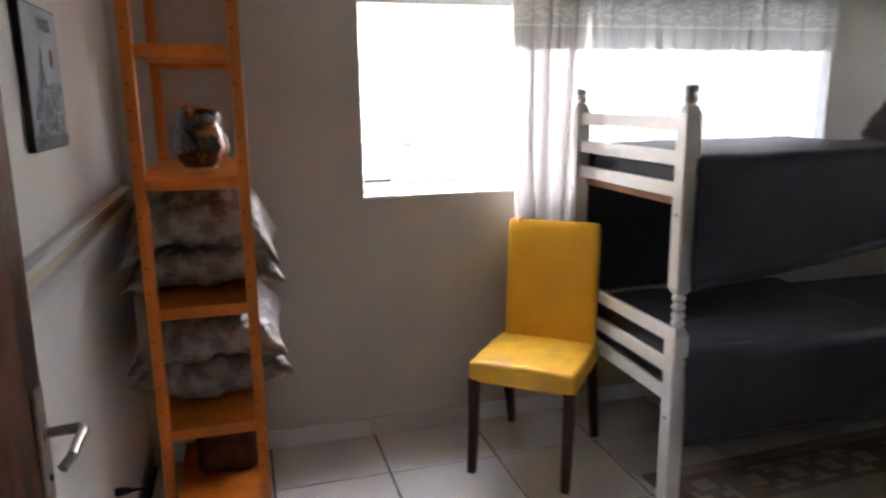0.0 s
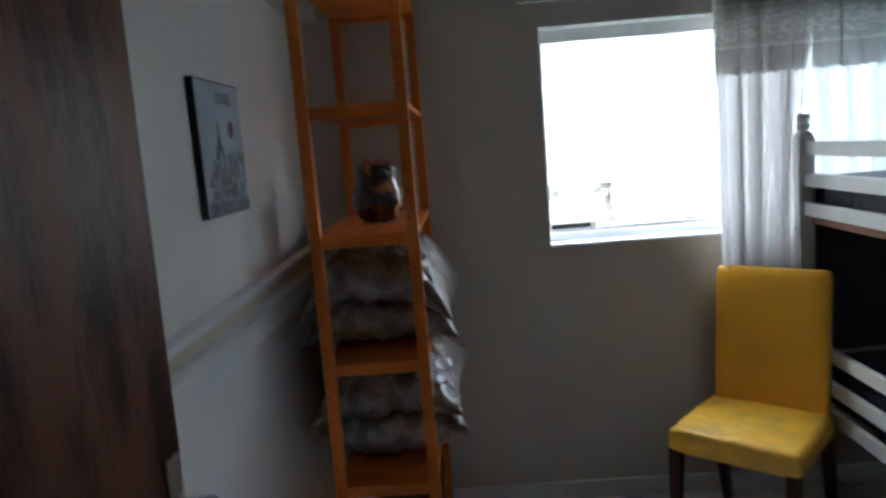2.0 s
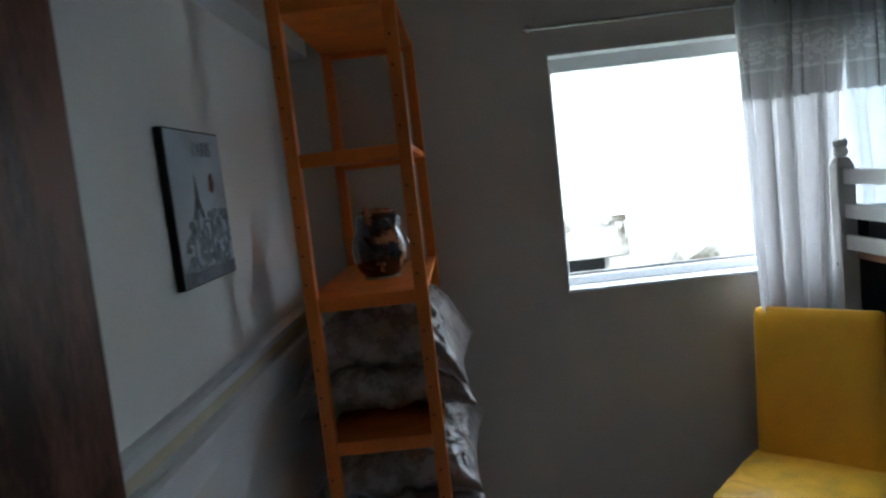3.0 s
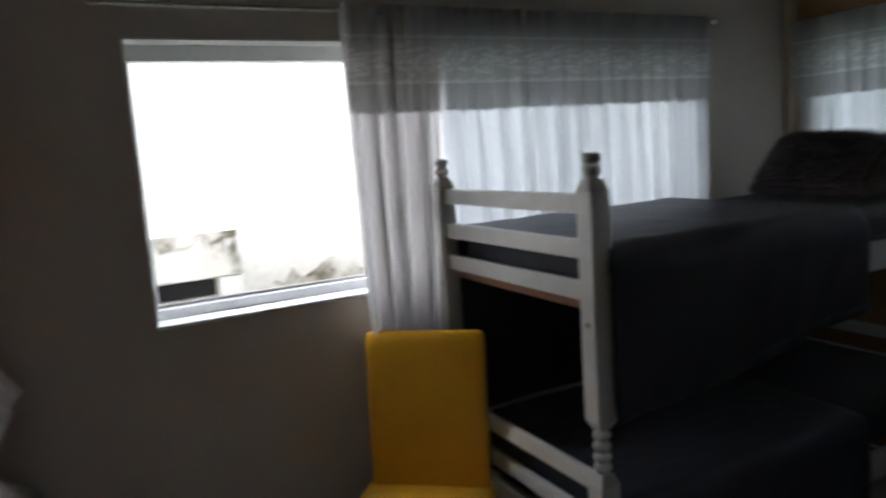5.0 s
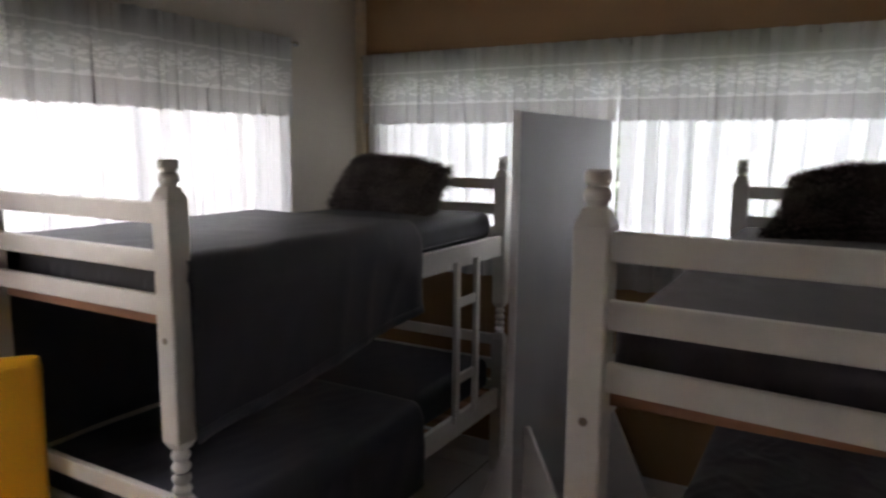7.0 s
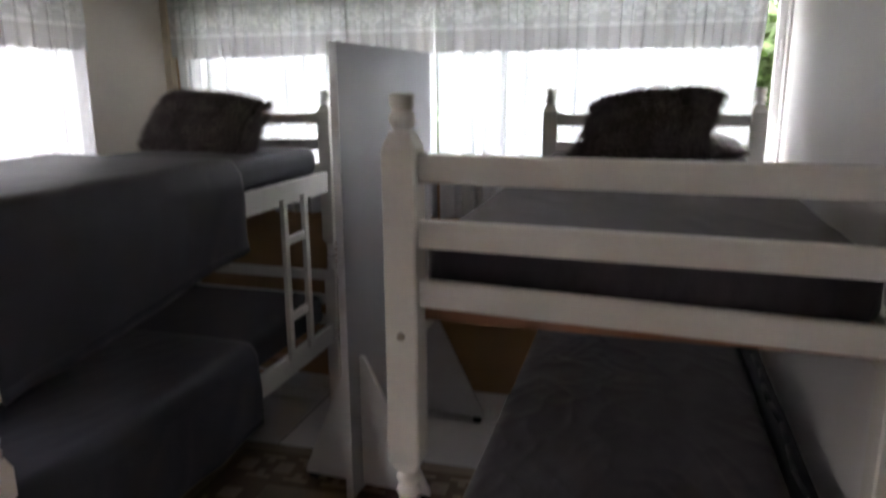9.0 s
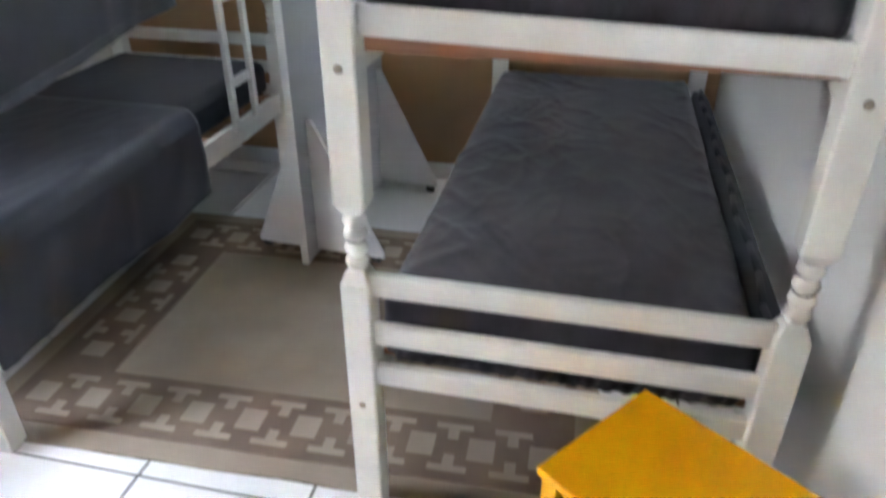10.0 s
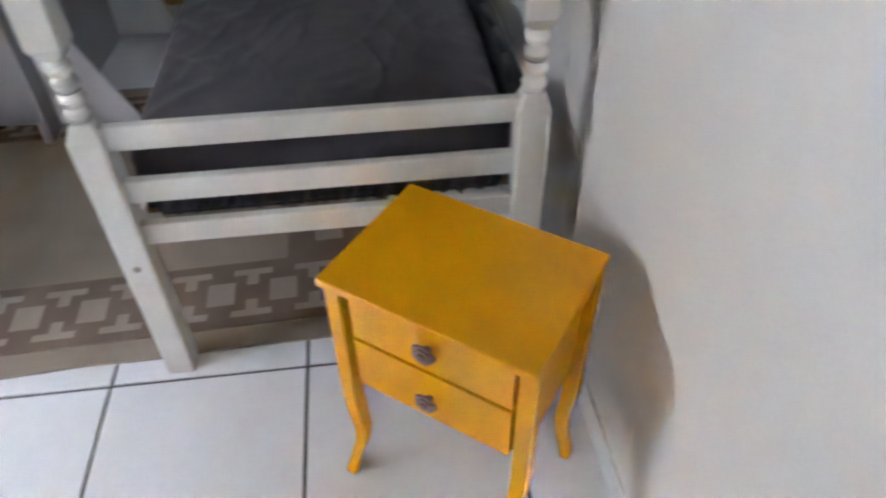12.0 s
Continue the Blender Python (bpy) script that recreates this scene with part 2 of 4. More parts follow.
def add_lathe(bm, prof, n=20, at=(0, 0, 0), m=None):
    """prof: (radius, height) pairs from the bottom up."""
    rings = []
    for r, z in prof:
        rings.append([bm.verts.new((at[0] + r * math.cos(2 * math.pi * i / n), at[1] + r * math.sin(2 * math.pi * i / n), at[2] + z)) for i in range(n)])
    for p, q in zip(rings, rings[1:]):
        for i in range(n):
            bm.faces.new((p[i], p[(i + 1) % n], q[(i + 1) % n], q[i]))
    bm.faces.new(rings[0][::-1])
    bm.faces.new(rings[-1])
    vs = [v for r in rings for v in r]
    if m is not None:
        bmesh.ops.transform(bm, matrix=m, verts=vs)
    return vs


def add_tube(bm, a, b, r, n=12):
    a, b = Vector(a), Vector(b)
    q = (b - a).to_track_quat("Z", "Y").to_matrix().to_4x4()
    return add_lathe(bm, [(r, 0), (r, (b - a).length)], n, m=Matrix.Translation(a) @ q)


def add_poly(bm, pts, mi=0):
    f = bm.faces.new([bm.verts.new(p) for p in pts])
    f.material_index = mi
    return f


def add_prism(bm, pts, off, mi=0):
    """A flat outline given thickness along the vector off."""
    o = Vector(off)
    lo = [bm.verts.new(p) for p in pts]
    hi = [bm.verts.new(Vector(p) + o) for p in pts]
    fs = [bm.faces.new(lo), bm.faces.new(hi[::-1])]
    k = len(pts)
    for i in range(k):
        fs.append(bm.faces.new((lo[i], hi[i], hi[(i + 1) % k], lo[(i + 1) % k])))
    for f in fs:
        f.material_index = mi


def grid_sheet(fn, nu, nv):
    """A sheet of nu by nv cells, each corner placed by fn(u, v) with u and v from 0 to 1."""
    bm = bmesh.new()
    vs = [[bm.verts.new(fn(i / nu, j / nv)) for j in range(nv + 1)] for i in range(nu + 1)]
    for i in range(nu):
        for j in range(nv):
            bm.faces.new((vs[i][j], vs[i + 1][j], vs[i + 1][j + 1], vs[i][j + 1]))
    return bm


def thicken(ob, t, offset=0.0):
    md = ob.modifiers.new("thickness", "SOLIDIFY")
    md.thickness, md.offset = t, offset
    return ob


def soft_box(a, b, r, n=14, puff=0.0, wobble=0.0, seed=0.0, gather=0.0, crease=0.0):
    """A stuffed block with rounded edges, slightly domed top and uneven faces."""
    bm = bmesh.new()
    bmesh.ops.create_cube(bm, size=2)
    bmesh.ops.subdivide_edges(bm, edges=bm.edges[:], cuts=n, use_grid_fill=True)
    a, b = Vector(a), Vector(b)
    c, h = (a + b) / 2, (b - a) / 2
    for v in bm.verts:
        p = Vector([v.co[i] * h[i] for i in range(3)])
        q = Vector([max(-(h[i] - r), min(h[i] - r, p[i])) for i in range(3)])
        d = p - q
        p = q + d.normalized() * r if d.length > 1e-6 else p
        u, w = p.x / h.x, p.y / h.y
        if p.z > 0:
            p.z += puff * (1 - u * u) * (1 - w * w)
        k = noise.noise(Vector((p.x * 4 + seed, p.y * 4, p.z * 4))) + 0.5 * noise.noise(Vector((p.x * 11, p.y * 11 + seed, p.z * 11)))
        p += p.normalized() * k * wobble
        if crease and p.z > 0:
            bend = Vector((0.10 * noise.noise(Vector((p.x * 5, p.y * 5, seed))), 0.10 * noise.noise(Vector((p.x * 5 + 9, p.y * 5, seed))), 0))
            g = p + bend
            amount = max(0.12, 0.5 + 1.3 * noise.noise(Vector((p.x * 2.6 + seed, p.y * 3.1, 7.0))))
            for way, fine, tall in ((0.6, 9.0, 1.0), (-0.5, 13.0, 0.55), (1.3, 21.0, 0.35)):
                along, across = g.x * math.cos(way) + g.y * math.sin(way), g.y * math.cos(way) - g.x * math.sin(way)
                k2 = 1 - 2.6 * abs(noise.noise(Vector((along * fine * 0.33 + seed, across * fine, way))))
                p.z += crease * tall * amount * max(0.0, k2) ** 3
        if gather and p.z < h.z * 0.4 and abs(u) > 0.9:
            p.x += gather * (math.sin(p.y * 190 + p.z * 60 + 7 * noise.noise(Vector((p.y * 7, seed, 0)))) + 0.6 * noise.noise(Vector((p.y * 30, p.z * 8, seed)))) * min(1.0, 1.2 * (0.4 - p.z / h.z))
        v.co = p + c
    return bm


# ---- the room: walls, openings, ceiling ----
XW, XE, YN, YS, YD, CEIL = -1.88, 2.0, 1.745, -1.10, -0.87, 2.55
WIN_N = (-0.945, 1.40, 1.085, 1.947)
WIN_E = (-1.094, 1.62, 1.17, 2.0)

bm = bmesh.new()
add_box(bm, (XW - 0.15, YN, -0.1), (WIN_N[0], YN + 0.16, CEIL))
add_box(bm, (WIN_N[1], YN, -0.1), (XE + 0.15, YN + 0.16, CEIL))
add_box(bm, (WIN_N[0], YN, -0.1), (WIN_N[1], YN + 0.16, WIN_N[2]))
add_box(bm, (WIN_N[0], YN, WIN_N[3]), (WIN_N[1], YN + 0.16, CEIL))
structure("wall_north", bm, M_WALL, "greige painted wall with a wide window opening")
bm = bmesh.new()
add_box(bm, (XE, YS - 0.15, -0.1), (XE + 0.15, WIN_E[0], CEIL))
add_box(bm, (XE, WIN_E[1], -0.1), (XE + 0.15, YN, CEIL))
add_box(bm, (XE, WIN_E[0], -0.1), (XE + 0.15, WIN_E[1], WIN_E[2]))
add_box(bm, (XE, WIN_E[0], WIN_E[3]), (XE + 0.15, WIN_E[1], CEIL))
structure("wall_east", bm, M_TAN, "tan painted wall with a long window opening")
bm = bmesh.new()
add_box(bm, (XW - 0.15, -0.87, -0.1), (XW, YN, CEIL))
add_box(bm, (XW - 0.15, -2.0, -0.1), (XW, -1.70, CEIL))
add_box(bm, (XW - 0.15, -1.70, 2.1), (XW, -0.87, CEIL))
structure("wall_west", bm, M_WALLW, "white painted wall with a moulding rail and a doorway")
structure("wall_south", box((-0.95, YS - 0.15, -0.1), (XE, YS, CEIL)), M_WALLW, "plain off-white painted wall")
bm = bmesh.new()
add_box(bm, (-0.95, -2.0, -0.1), (-0.80, YS - 0.15, CEIL))
add_box(bm, (XW, -2.0, -0.1), (-0.95, -1.85, CEIL))
structure("wall_entry", bm, M_WALLW, "white walls of the entry nook")
bm = bmesh.new()
add_box(bm, (-3.35, -2.3, -0.1), (-3.2, -0.3, CEIL))
add_box(bm, (-3.2, -2.3, -0.1), (XW - 0.15, -2.15, CEIL))
add_box(bm, (-3.2, -0.45, -0.1), (XW - 0.15, -0.3, CEIL))
structure("wall_hall", bm, M_WALLW, "plain white hallway walls")
structure("floor_hall", box((-3.2, -2.15, -0.1), (XW, -0.45, -0.002)), M_TILE, "white hallway floor")
structure("ceiling", box((-3.35, -2.3, CEIL), (XE + 0.15, YN + 0.16, CEIL + 0.1)), M_CEIL, "unseen tan ceiling, darkened to cut bounced light")
structure("trim", box((XW, YD, 2.035), (XW + 0.085, YN, CEIL), 0.004), M_WALLW, "white boxed beam along the top of the wall")

# moulding rail along the west wall
bm = bmesh.new()
prof = [(0, 1.012), (0.008, 1.012), (0.013, 1.018), (0.013, 1.042), (0.021, 1.047), (0.021, 1.068), (0.029, 1.073), (0.029, 1.094), (0.040, 1.100), (0.042, 1.112), (0.030, 1.120), (0, 1.120)]
add_prism(bm, [(XW + x, YD, z) for x, z in prof], (0, YN - YD, 0))
prof = [(0, 1.148), (0.012, 1.148), (0.017, 1.152), (0.017, 1.160), (0.026, 1.163), (0.026, 1.171), (0.034, 1.175), (0.034, 1.182), (0.020, 1.187), (0, 1.188)]
add_prism(bm, [(XW + x, YD, z) for x, z in prof], (0, YN - YD, 0))
structure("trim_rail", bm, M_MOULD, "white stepped moulding rail")
structure("trim_band", box((XW, YD, 1.120), (XW + 0.008, YN, 1.148)), M_MOULDY, "cream band between the mouldings")
bm = bmesh.new()
add_box(bm, (XE - 0.045, YN - 0.04, 0), (XE, YN, CEIL), 0.006)
structure("trim_corner", bm, M_TRIM, "cream upright trim in the room corner")

# window in the north wall
def window_north():
    x0, x1, z0, z1 = WIN_N
    y0, y1 = YN + 0.085, YN + 0.135
    w = tagged(new("window_1"), "white sliding window, one side slid open", "window", "", "structure")
    fr = bmesh.new()
    add_box(fr, (x0, y0, z0), (x1, y1, z0 + 0.045), 0.003)
    add_box(fr, (x0, y0, z1 - 0.055), (x1, y1, z1), 0.003)
    add_box(fr, (x0, y0, z0 + 0.045), (x0 + 0.022, y1, z1 - 0.055), 0.003)
    add_box(fr, (x1 - 0.022, y0, z0 + 0.045), (x1, y1, z1 - 0.055), 0.003)
    part("window_frame", fr, M_FRAMEW, w)
    part("window_track", box((x0 + 0.022, y0 + 0.018, z0 + 0.045), (x1 - 0.022, y0 + 0.03, z0 + 0.056)), M_STEEL, w)
    part("window_sill", box((x0, YN - 0.012, z0), (x1, y0, z0 + 0.012), 0.003), M_FRAMEW, w)
    ln = bmesh.new()
    add_box(ln, (x0, YN - 0.003, z1 - 0.005), (x1, y0, z1))
    add_box(ln, (x0, YN - 0.003, z0 + 0.012), (x0 + 0.005, y0, z1 - 0.005))
    add_box(ln, (x1 - 0.005, YN - 0.003, z0 + 0.012), (x1, y0, z1 - 0.005))
    part("window_jamb", ln, M_FRAMEW, w)
    for a, b in ((0.02, 0.72), (0.68, 1.37)):
        s = bmesh.new()
        yy = y0 + 0.004 if a < 0.1 else y0 + 0.026
        add_box(s, (a, yy, z0 + 0.057), (a + 0.04, yy + 0.02, z1 - 0.056), 0.002)
        add_box(s, (b - 0.04, yy, z0 + 0.057), (b, yy + 0.02, z1 - 0.056), 0.002)
        add_box(s, (a + 0.04, yy, z0 + 0.057), (b - 0.04, yy + 0.02, z0 + 0.10), 0.002)
        add_box(s, (a + 0.04, yy, z1 - 0.096), (b - 0.04, yy + 0.02, z1 - 0.056), 0.002)
        sash = part("sash", s, M_FRAMEW, w)
        g = part("pane", box((a + 0.04, yy + 0.008, z0 + 0.10), (b - 0.04, yy + 0.012, z1 - 0.096)), M_GLASS, sash)
        g.visible_shadow = False


def window_east():
    y0, y1, z0, z1 = WIN_E
    x0, x1 = XE + 0.05, XE + 0.10
    w = tagged(new("window_2"), "long white window behind lace curtains", "window", "", "structure")
    fr = bmesh.new()
    add_box(fr, (x0, y0, z0), (x1, y1, z0 + 0.04), 0.003)
    add_box(fr, (x0, y0, z1 - 0.04), (x1, y1, z1), 0.003)
    for y in (y0, 0.26, y1 - 0.035):
        add_box(fr, (x0, y, z0 + 0.04), (x1, y + 0.035, z1 - 0.04), 0.003)
    part("window_frame", fr, M_FRAMEW, w)
    part("window_sill", box((XE - 0.01, y0, z0), (x0, y1, z0 + 0.012), 0.003), M_FRAMEW, w)
    ln = bmesh.new()
    add_box(ln, (XE - 0.003, y0, z1 - 0.005), (x0, y1, z1))
    add_box(ln, (XE - 0.003, y0 - 0.006, z0 + 0.012), (x0, y0 + 0.005, z1 - 0.005))
    add_box(ln, (XE - 0.003, y1 - 0.005, z0 + 0.012), (x0, y1, z1 - 0.005))
    part("window_jamb", ln, M_FRAMEW, w)
    for a, b in ((y0 + 0.035, 0.26), (0.295, y1 - 0.035)):
        g = part("pane", box((x0 + 0.02, a, z0 + 0.04), (x0 + 0.024, b, z1 - 0.04)), M_GLASS, w)
        g.visible_shadow = False
    part("latch", box((x0 - 0.02, y0 + 0.008, 1.62), (x0 - 0.0005, y0 + 0.022, 1.72), 0.003), M_FRAMEW, w)


window_north()
window_east()


# ---- beds ----
L_BED = 1.88


def bed_post():
    """A square post with a turned neck half way up and a turned finial."""
    h = 0.031
    bm = bmesh.new()
    def square(z0, z1, cham0, cham1):
        zs = [(z0, h * 0.62 if cham0 else h), (z0 + (0.022 if cham0 else 0.001), h), (z1 - (0.03 if cham1 else 0.001), h), (z1, h * 0.62 if cham1 else h)]
        rings = []
        for z, r in zs:
            k = r * 0.88
            rings.append([bm.verts.new(p) for p in ((r, -k, z), (r, k, z), (k, r, z), (-k, r, z), (-r, k, z), (-r, -k, z), (-k, -r, z), (k, -r, z))])
        for p, q in zip(rings, rings[1:]):
            for i in range(8):
                bm.faces.new((p[i], p[(i + 1) % 8], q[(i + 1) % 8], q[i]))
        bm.faces.new(rings[0][::-1])
        bm.faces.new(rings[-1])
    square(0.0, 0.692, False, True)
    square(0.818, 1.47, True, True)
    neck = [(0.018, 0.682)]
    for i in range(4):
        z = 0.695 + i * 0.0305
        neck += [(0.017, z), (0.022, z + 0.006), (0.0245, z + 0.013), (0.022, z + 0.021), (0.017, z + 0.027)]
    neck.append((0.018, 0.830))
    add_lathe(bm, neck, 18)
    add_lathe(bm, [(0.02, 1.462), (0.016, 1.474), (0.023, 1.484), (0.0245, 1.492), (0.022, 1.500), (0.0165, 1.506), (0.0225, 1.514), (0.0235, 1.522), (0.0225, 1.531), (0.018, 1.535)], 18)
    return bm


def bunk_bed(at, label, ladder, W_BED, turn, sags):
    bed = thing("bunk_bed", Matrix.Translation(at) @ pose(0, 0, 0, 0, 0, turn), label, "bunk bed", "white bunk beds")
    me = mesh_of("post", bed_post(), M_BEDW)
    for i, (x, y) in enumerate(((0, 0), (0, W_BED), (L_BED, 0), (L_BED, W_BED))):
        p = new("post", me)
        p.parent = bed
        p.location = (x, y, 0)
        b = bmesh.new()
        add_lathe(b, [(0.015, 0.7533), (0.0186, 0.7533), (0.0186, 0.7547), (0.015, 0.7547)], 16)
        part("joint", b, M_RUBBER, p, "dark joint in the turned neck")
        if x == 0:
            for z in (0.350, 1.099):
                b = bmesh.new()
                add_lathe(b, [(0.008, 0), (0.0075, 0.0025), (0.004, 0.003), (0.0035, 0.001)], 14, m=Matrix.Translation((-0.031, 0, z)) @ pose(0, 0, 0, 0, -90, 0))
                part("bolt", b, M_BOLT, p, "zinc bolt head in the post")
    rail = mesh_of("end_rail", box((-0.011, 0.02, -0.026), (0.011, W_BED - 0.02, 0.026), 0.005), M_BEDW)
    for x in (0, L_BED):
        for z, sag in zip((1.406, 1.288, 1.178, 0.654, 0.532, 0.424), sags + (0.0, 0.0, 0.0)):
            r = new("end_rail", rail)
            r.parent = bed
            r.location = (x, 0, z)
            if x == 0 and sag:
                r.location.z, r.rotation_euler.x = z - sag, sag / W_BED
    for y in (0.0, W_BED):
        part("side_rail", box((0.028, y - 0.012, 1.070), (L_BED - 0.028, y + 0.012, 1.166), 0.005), M_BEDW, bed)
        part("side_rail", box((0.028, y - 0.012, 0.323), (L_BED - 0.028, y + 0.012, 0.422), 0.005), M_BEDW, bed)
    for z in (1.128, 0.400):
        slat = mesh_of("slat", box((-0.035, 0.014, 0), (0.035, W_BED - 0.014, 0.02), 0.003), M_SLAT)
        for i in range(10):
            s = new("slat", slat)
            s.parent = bed
            s.location = (0.125 + i * (L_BED - 0.25) / 9, 0, z)
        if z > 1:
            part("end_board", box((0.02, 0.03, 1.118), (0.042, W_BED - 0.03, 1.172), 0.003), M_SLAT, bed, "reddish brown end board")
    if ladder:
        for x in (1.40, 1.58):
            part("ladder_rail", box((x - 0.017, -0.034, 0.40), (x + 0.017, -0.0125, 1.10), 0.004), M_BEDW, bed)
        for z in (0.925, 0.592):
            part("ladder_rung", box((1.417, -0.030, z - 0.02), (1.563, -0.0145, z + 0.02), 0.004), M_BEDW, bed)
    return bed


B1, B2 = (0.02, 0.868, 0), (0.043, -0.983, 0)
bunk_bed(B1, "white lacquered wooden bunk bed by the window", True, 0.80, -0.35, (0.0, 0.0, 0.0))
bunk_bed(B2, "white lacquered wooden bunk bed beside the wall", False, 0.82, -0.5, (0.005, 0.009, 0.024))


def mattress(b, z0, z1, label, mat, seed, y0=0.016, y1=0.764, gather=0.004, crease=0.003, cuts=54):
    bm = soft_box((b[0] + 0.043, b[1] + y0, z0), (b[0] + L_BED - 0.043, b[1] + y1, z1), 0.045, cuts, 0.012, 0.004, seed, gather, crease)
    ob = tagged(part("mattress", bm, mat, None, "", True), label, "mattress", "dark sheeted mattresses")
    hem = bmesh.new()
    xa, xb, ya, yb, z = b[0] + 0.046, b[0] + L_BED - 0.046, b[1] + y0 + 0.003, b[1] + y1 - 0.003, z0 + 0.026
    ring = [(xa, ya + 0.04), (xa, yb - 0.04), (xa + 0.04, yb), (xb - 0.04, yb), (xb, yb - 0.04), (xb, ya + 0.04), (xb - 0.04, ya), (xa + 0.04, ya)]
    for p, q in zip(ring, ring[1:] + ring[:1]):
        add_tube(hem, (*p, z), (*q, z), 0.0035, 6)
    part("elastic_hem", hem, mat, ob, "gathered elastic hem of the sheet", True)
    return ob


mattress(B1, 1.149, 1.277, "mattress in a dark grey sheet on the upper bunk", M_SHEET, 1.0, 0.016, 0.75, 0.009)
mattress(B1, 0.421, 0.575, "mattress in a dark grey sheet on the lower bunk", M_SHEET, 5.0)
mattress(B2, 1.149, 1.277, "mattress in a tight dark grey sheet on the upper bunk", M_VELVET, 9.0, 0.022, 0.800, 0.004, 0.003, 70)
mattress(B2, 0.412, 0.598, "mattress in a wrinkled dark grey velour sheet with gathered edge", M_VELVET, 13.0, 0.021, 0.793, 0.006, 0.0105, 120)
over = part("sheet_overhang", soft_box((0.085, -1.035, 0.43), (1.84, -0.965, 0.575), 0.03, 16, 0.0, 0.006, 3.3), M_SHEET, None, "", True)
b = bmesh.new()
for k in range(12):
    xa, xb = 0.12 + k * 0.14, 0.12 + (k + 1) * 0.14
    add_tube(b, (xa, -0.998 + 0.008 * math.sin(k * 1.9), 0.576), (xb, -0.998 + 0.008 * math.sin((k + 1) * 1.9), 0.576), 0.009, 8)
part("fold_edge", b, M_SHEET, over, "rolled edge of the folded sheet", True)
tagged(over, "dark folded sheet stuffed between mattress and wall", "sheet")


def bedcover(name, b, ztop, zdrop0, zdrop1, x0, x1, label, seed, far_drop):
    """A cover lying on the mattress and falling over the side towards the aisle."""
    y_far, y_edge = b[1] + 0.774, b[1] - 0.048
    r = 0.05
    back = far_drop
    top_len = y_far - (y_edge + r)
    def fn(u, v):
        x = x0 + (x1 - x0) * u
        drop = (ztop - r) - (zdrop0 + (zdrop1 - zdrop0) * u)
        total = back + top_len + r * math.pi / 2 + drop
        s = v * total - back
        x = max(x, 0.055 - 0.034 * max(0.0, min(1.0, (s - top_len) / (r * math.pi / 2))))
        wob = noise.noise(Vector((x * 3.1 + seed, v * 4, 0))) * 0.006 + noise.noise(Vector((x * 9 + v * 14, v * 26 - x * 6, seed))) * 0.0025
        if s < 0:
            return Vector((x, y_far + 0.008 * math.sin(x * 14) * s / back, ztop + s + wob))
        if s < top_len:
            return Vector((x, y_far - s, ztop + wob))
        s -= top_len
        if s < r * math.pi / 2:
            t = s / r
            return Vector((x, y_edge + r - r * math.sin(t), ztop - r + r * math.cos(t) + wob))
        s -= r * math.pi / 2
        f = s / max(drop, 0.01)
        fold = math.sin(x * 9 + seed + 1.5 * noise.noise(Vector((x * 2, seed, 0)))) * 0.010 * f
        return Vector((x + 0.006 * math.sin(f * 5 + seed) * (1 if u > 0.5 else 0), y_edge - 0.006 * f + fold - 0.008 - 0.006 * min(1.0, 4 * f) * max(0.0, 1 - 2.4 * abs(noise.noise(Vector((x * 6 + s * 3, s * 2 - x * 2, seed))))) ** 2, ztop - r - s))
    ob = part(name, grid_sheet(fn, 60, 90), M_BLANKET, None, "", True)
    thicken(ob, 0.006, 1.0)
    hem = part("hem", grid_sheet(lambda u, v: fn(u, 0.983 + 0.017 * v) + Vector((0, -0.0085, 0)), 60, 2), M_BLANKET, ob, "stitched hem", True)
    thicken(hem, 0.002, 1.0)
    return tagged(ob, label, "bedcover")


bedcover("bedcover", B1, 1.298, 0.84, 0.965, 0.021, 1.075, "slate grey cover draped over the upper bunk side", 0.7, 0.68)
bedcover("bedcover", B1, 0.594, 0.27, 0.26, 0.021, 1.11, "slate grey cover draped over the lower bunk side", 4.2, 0.02)


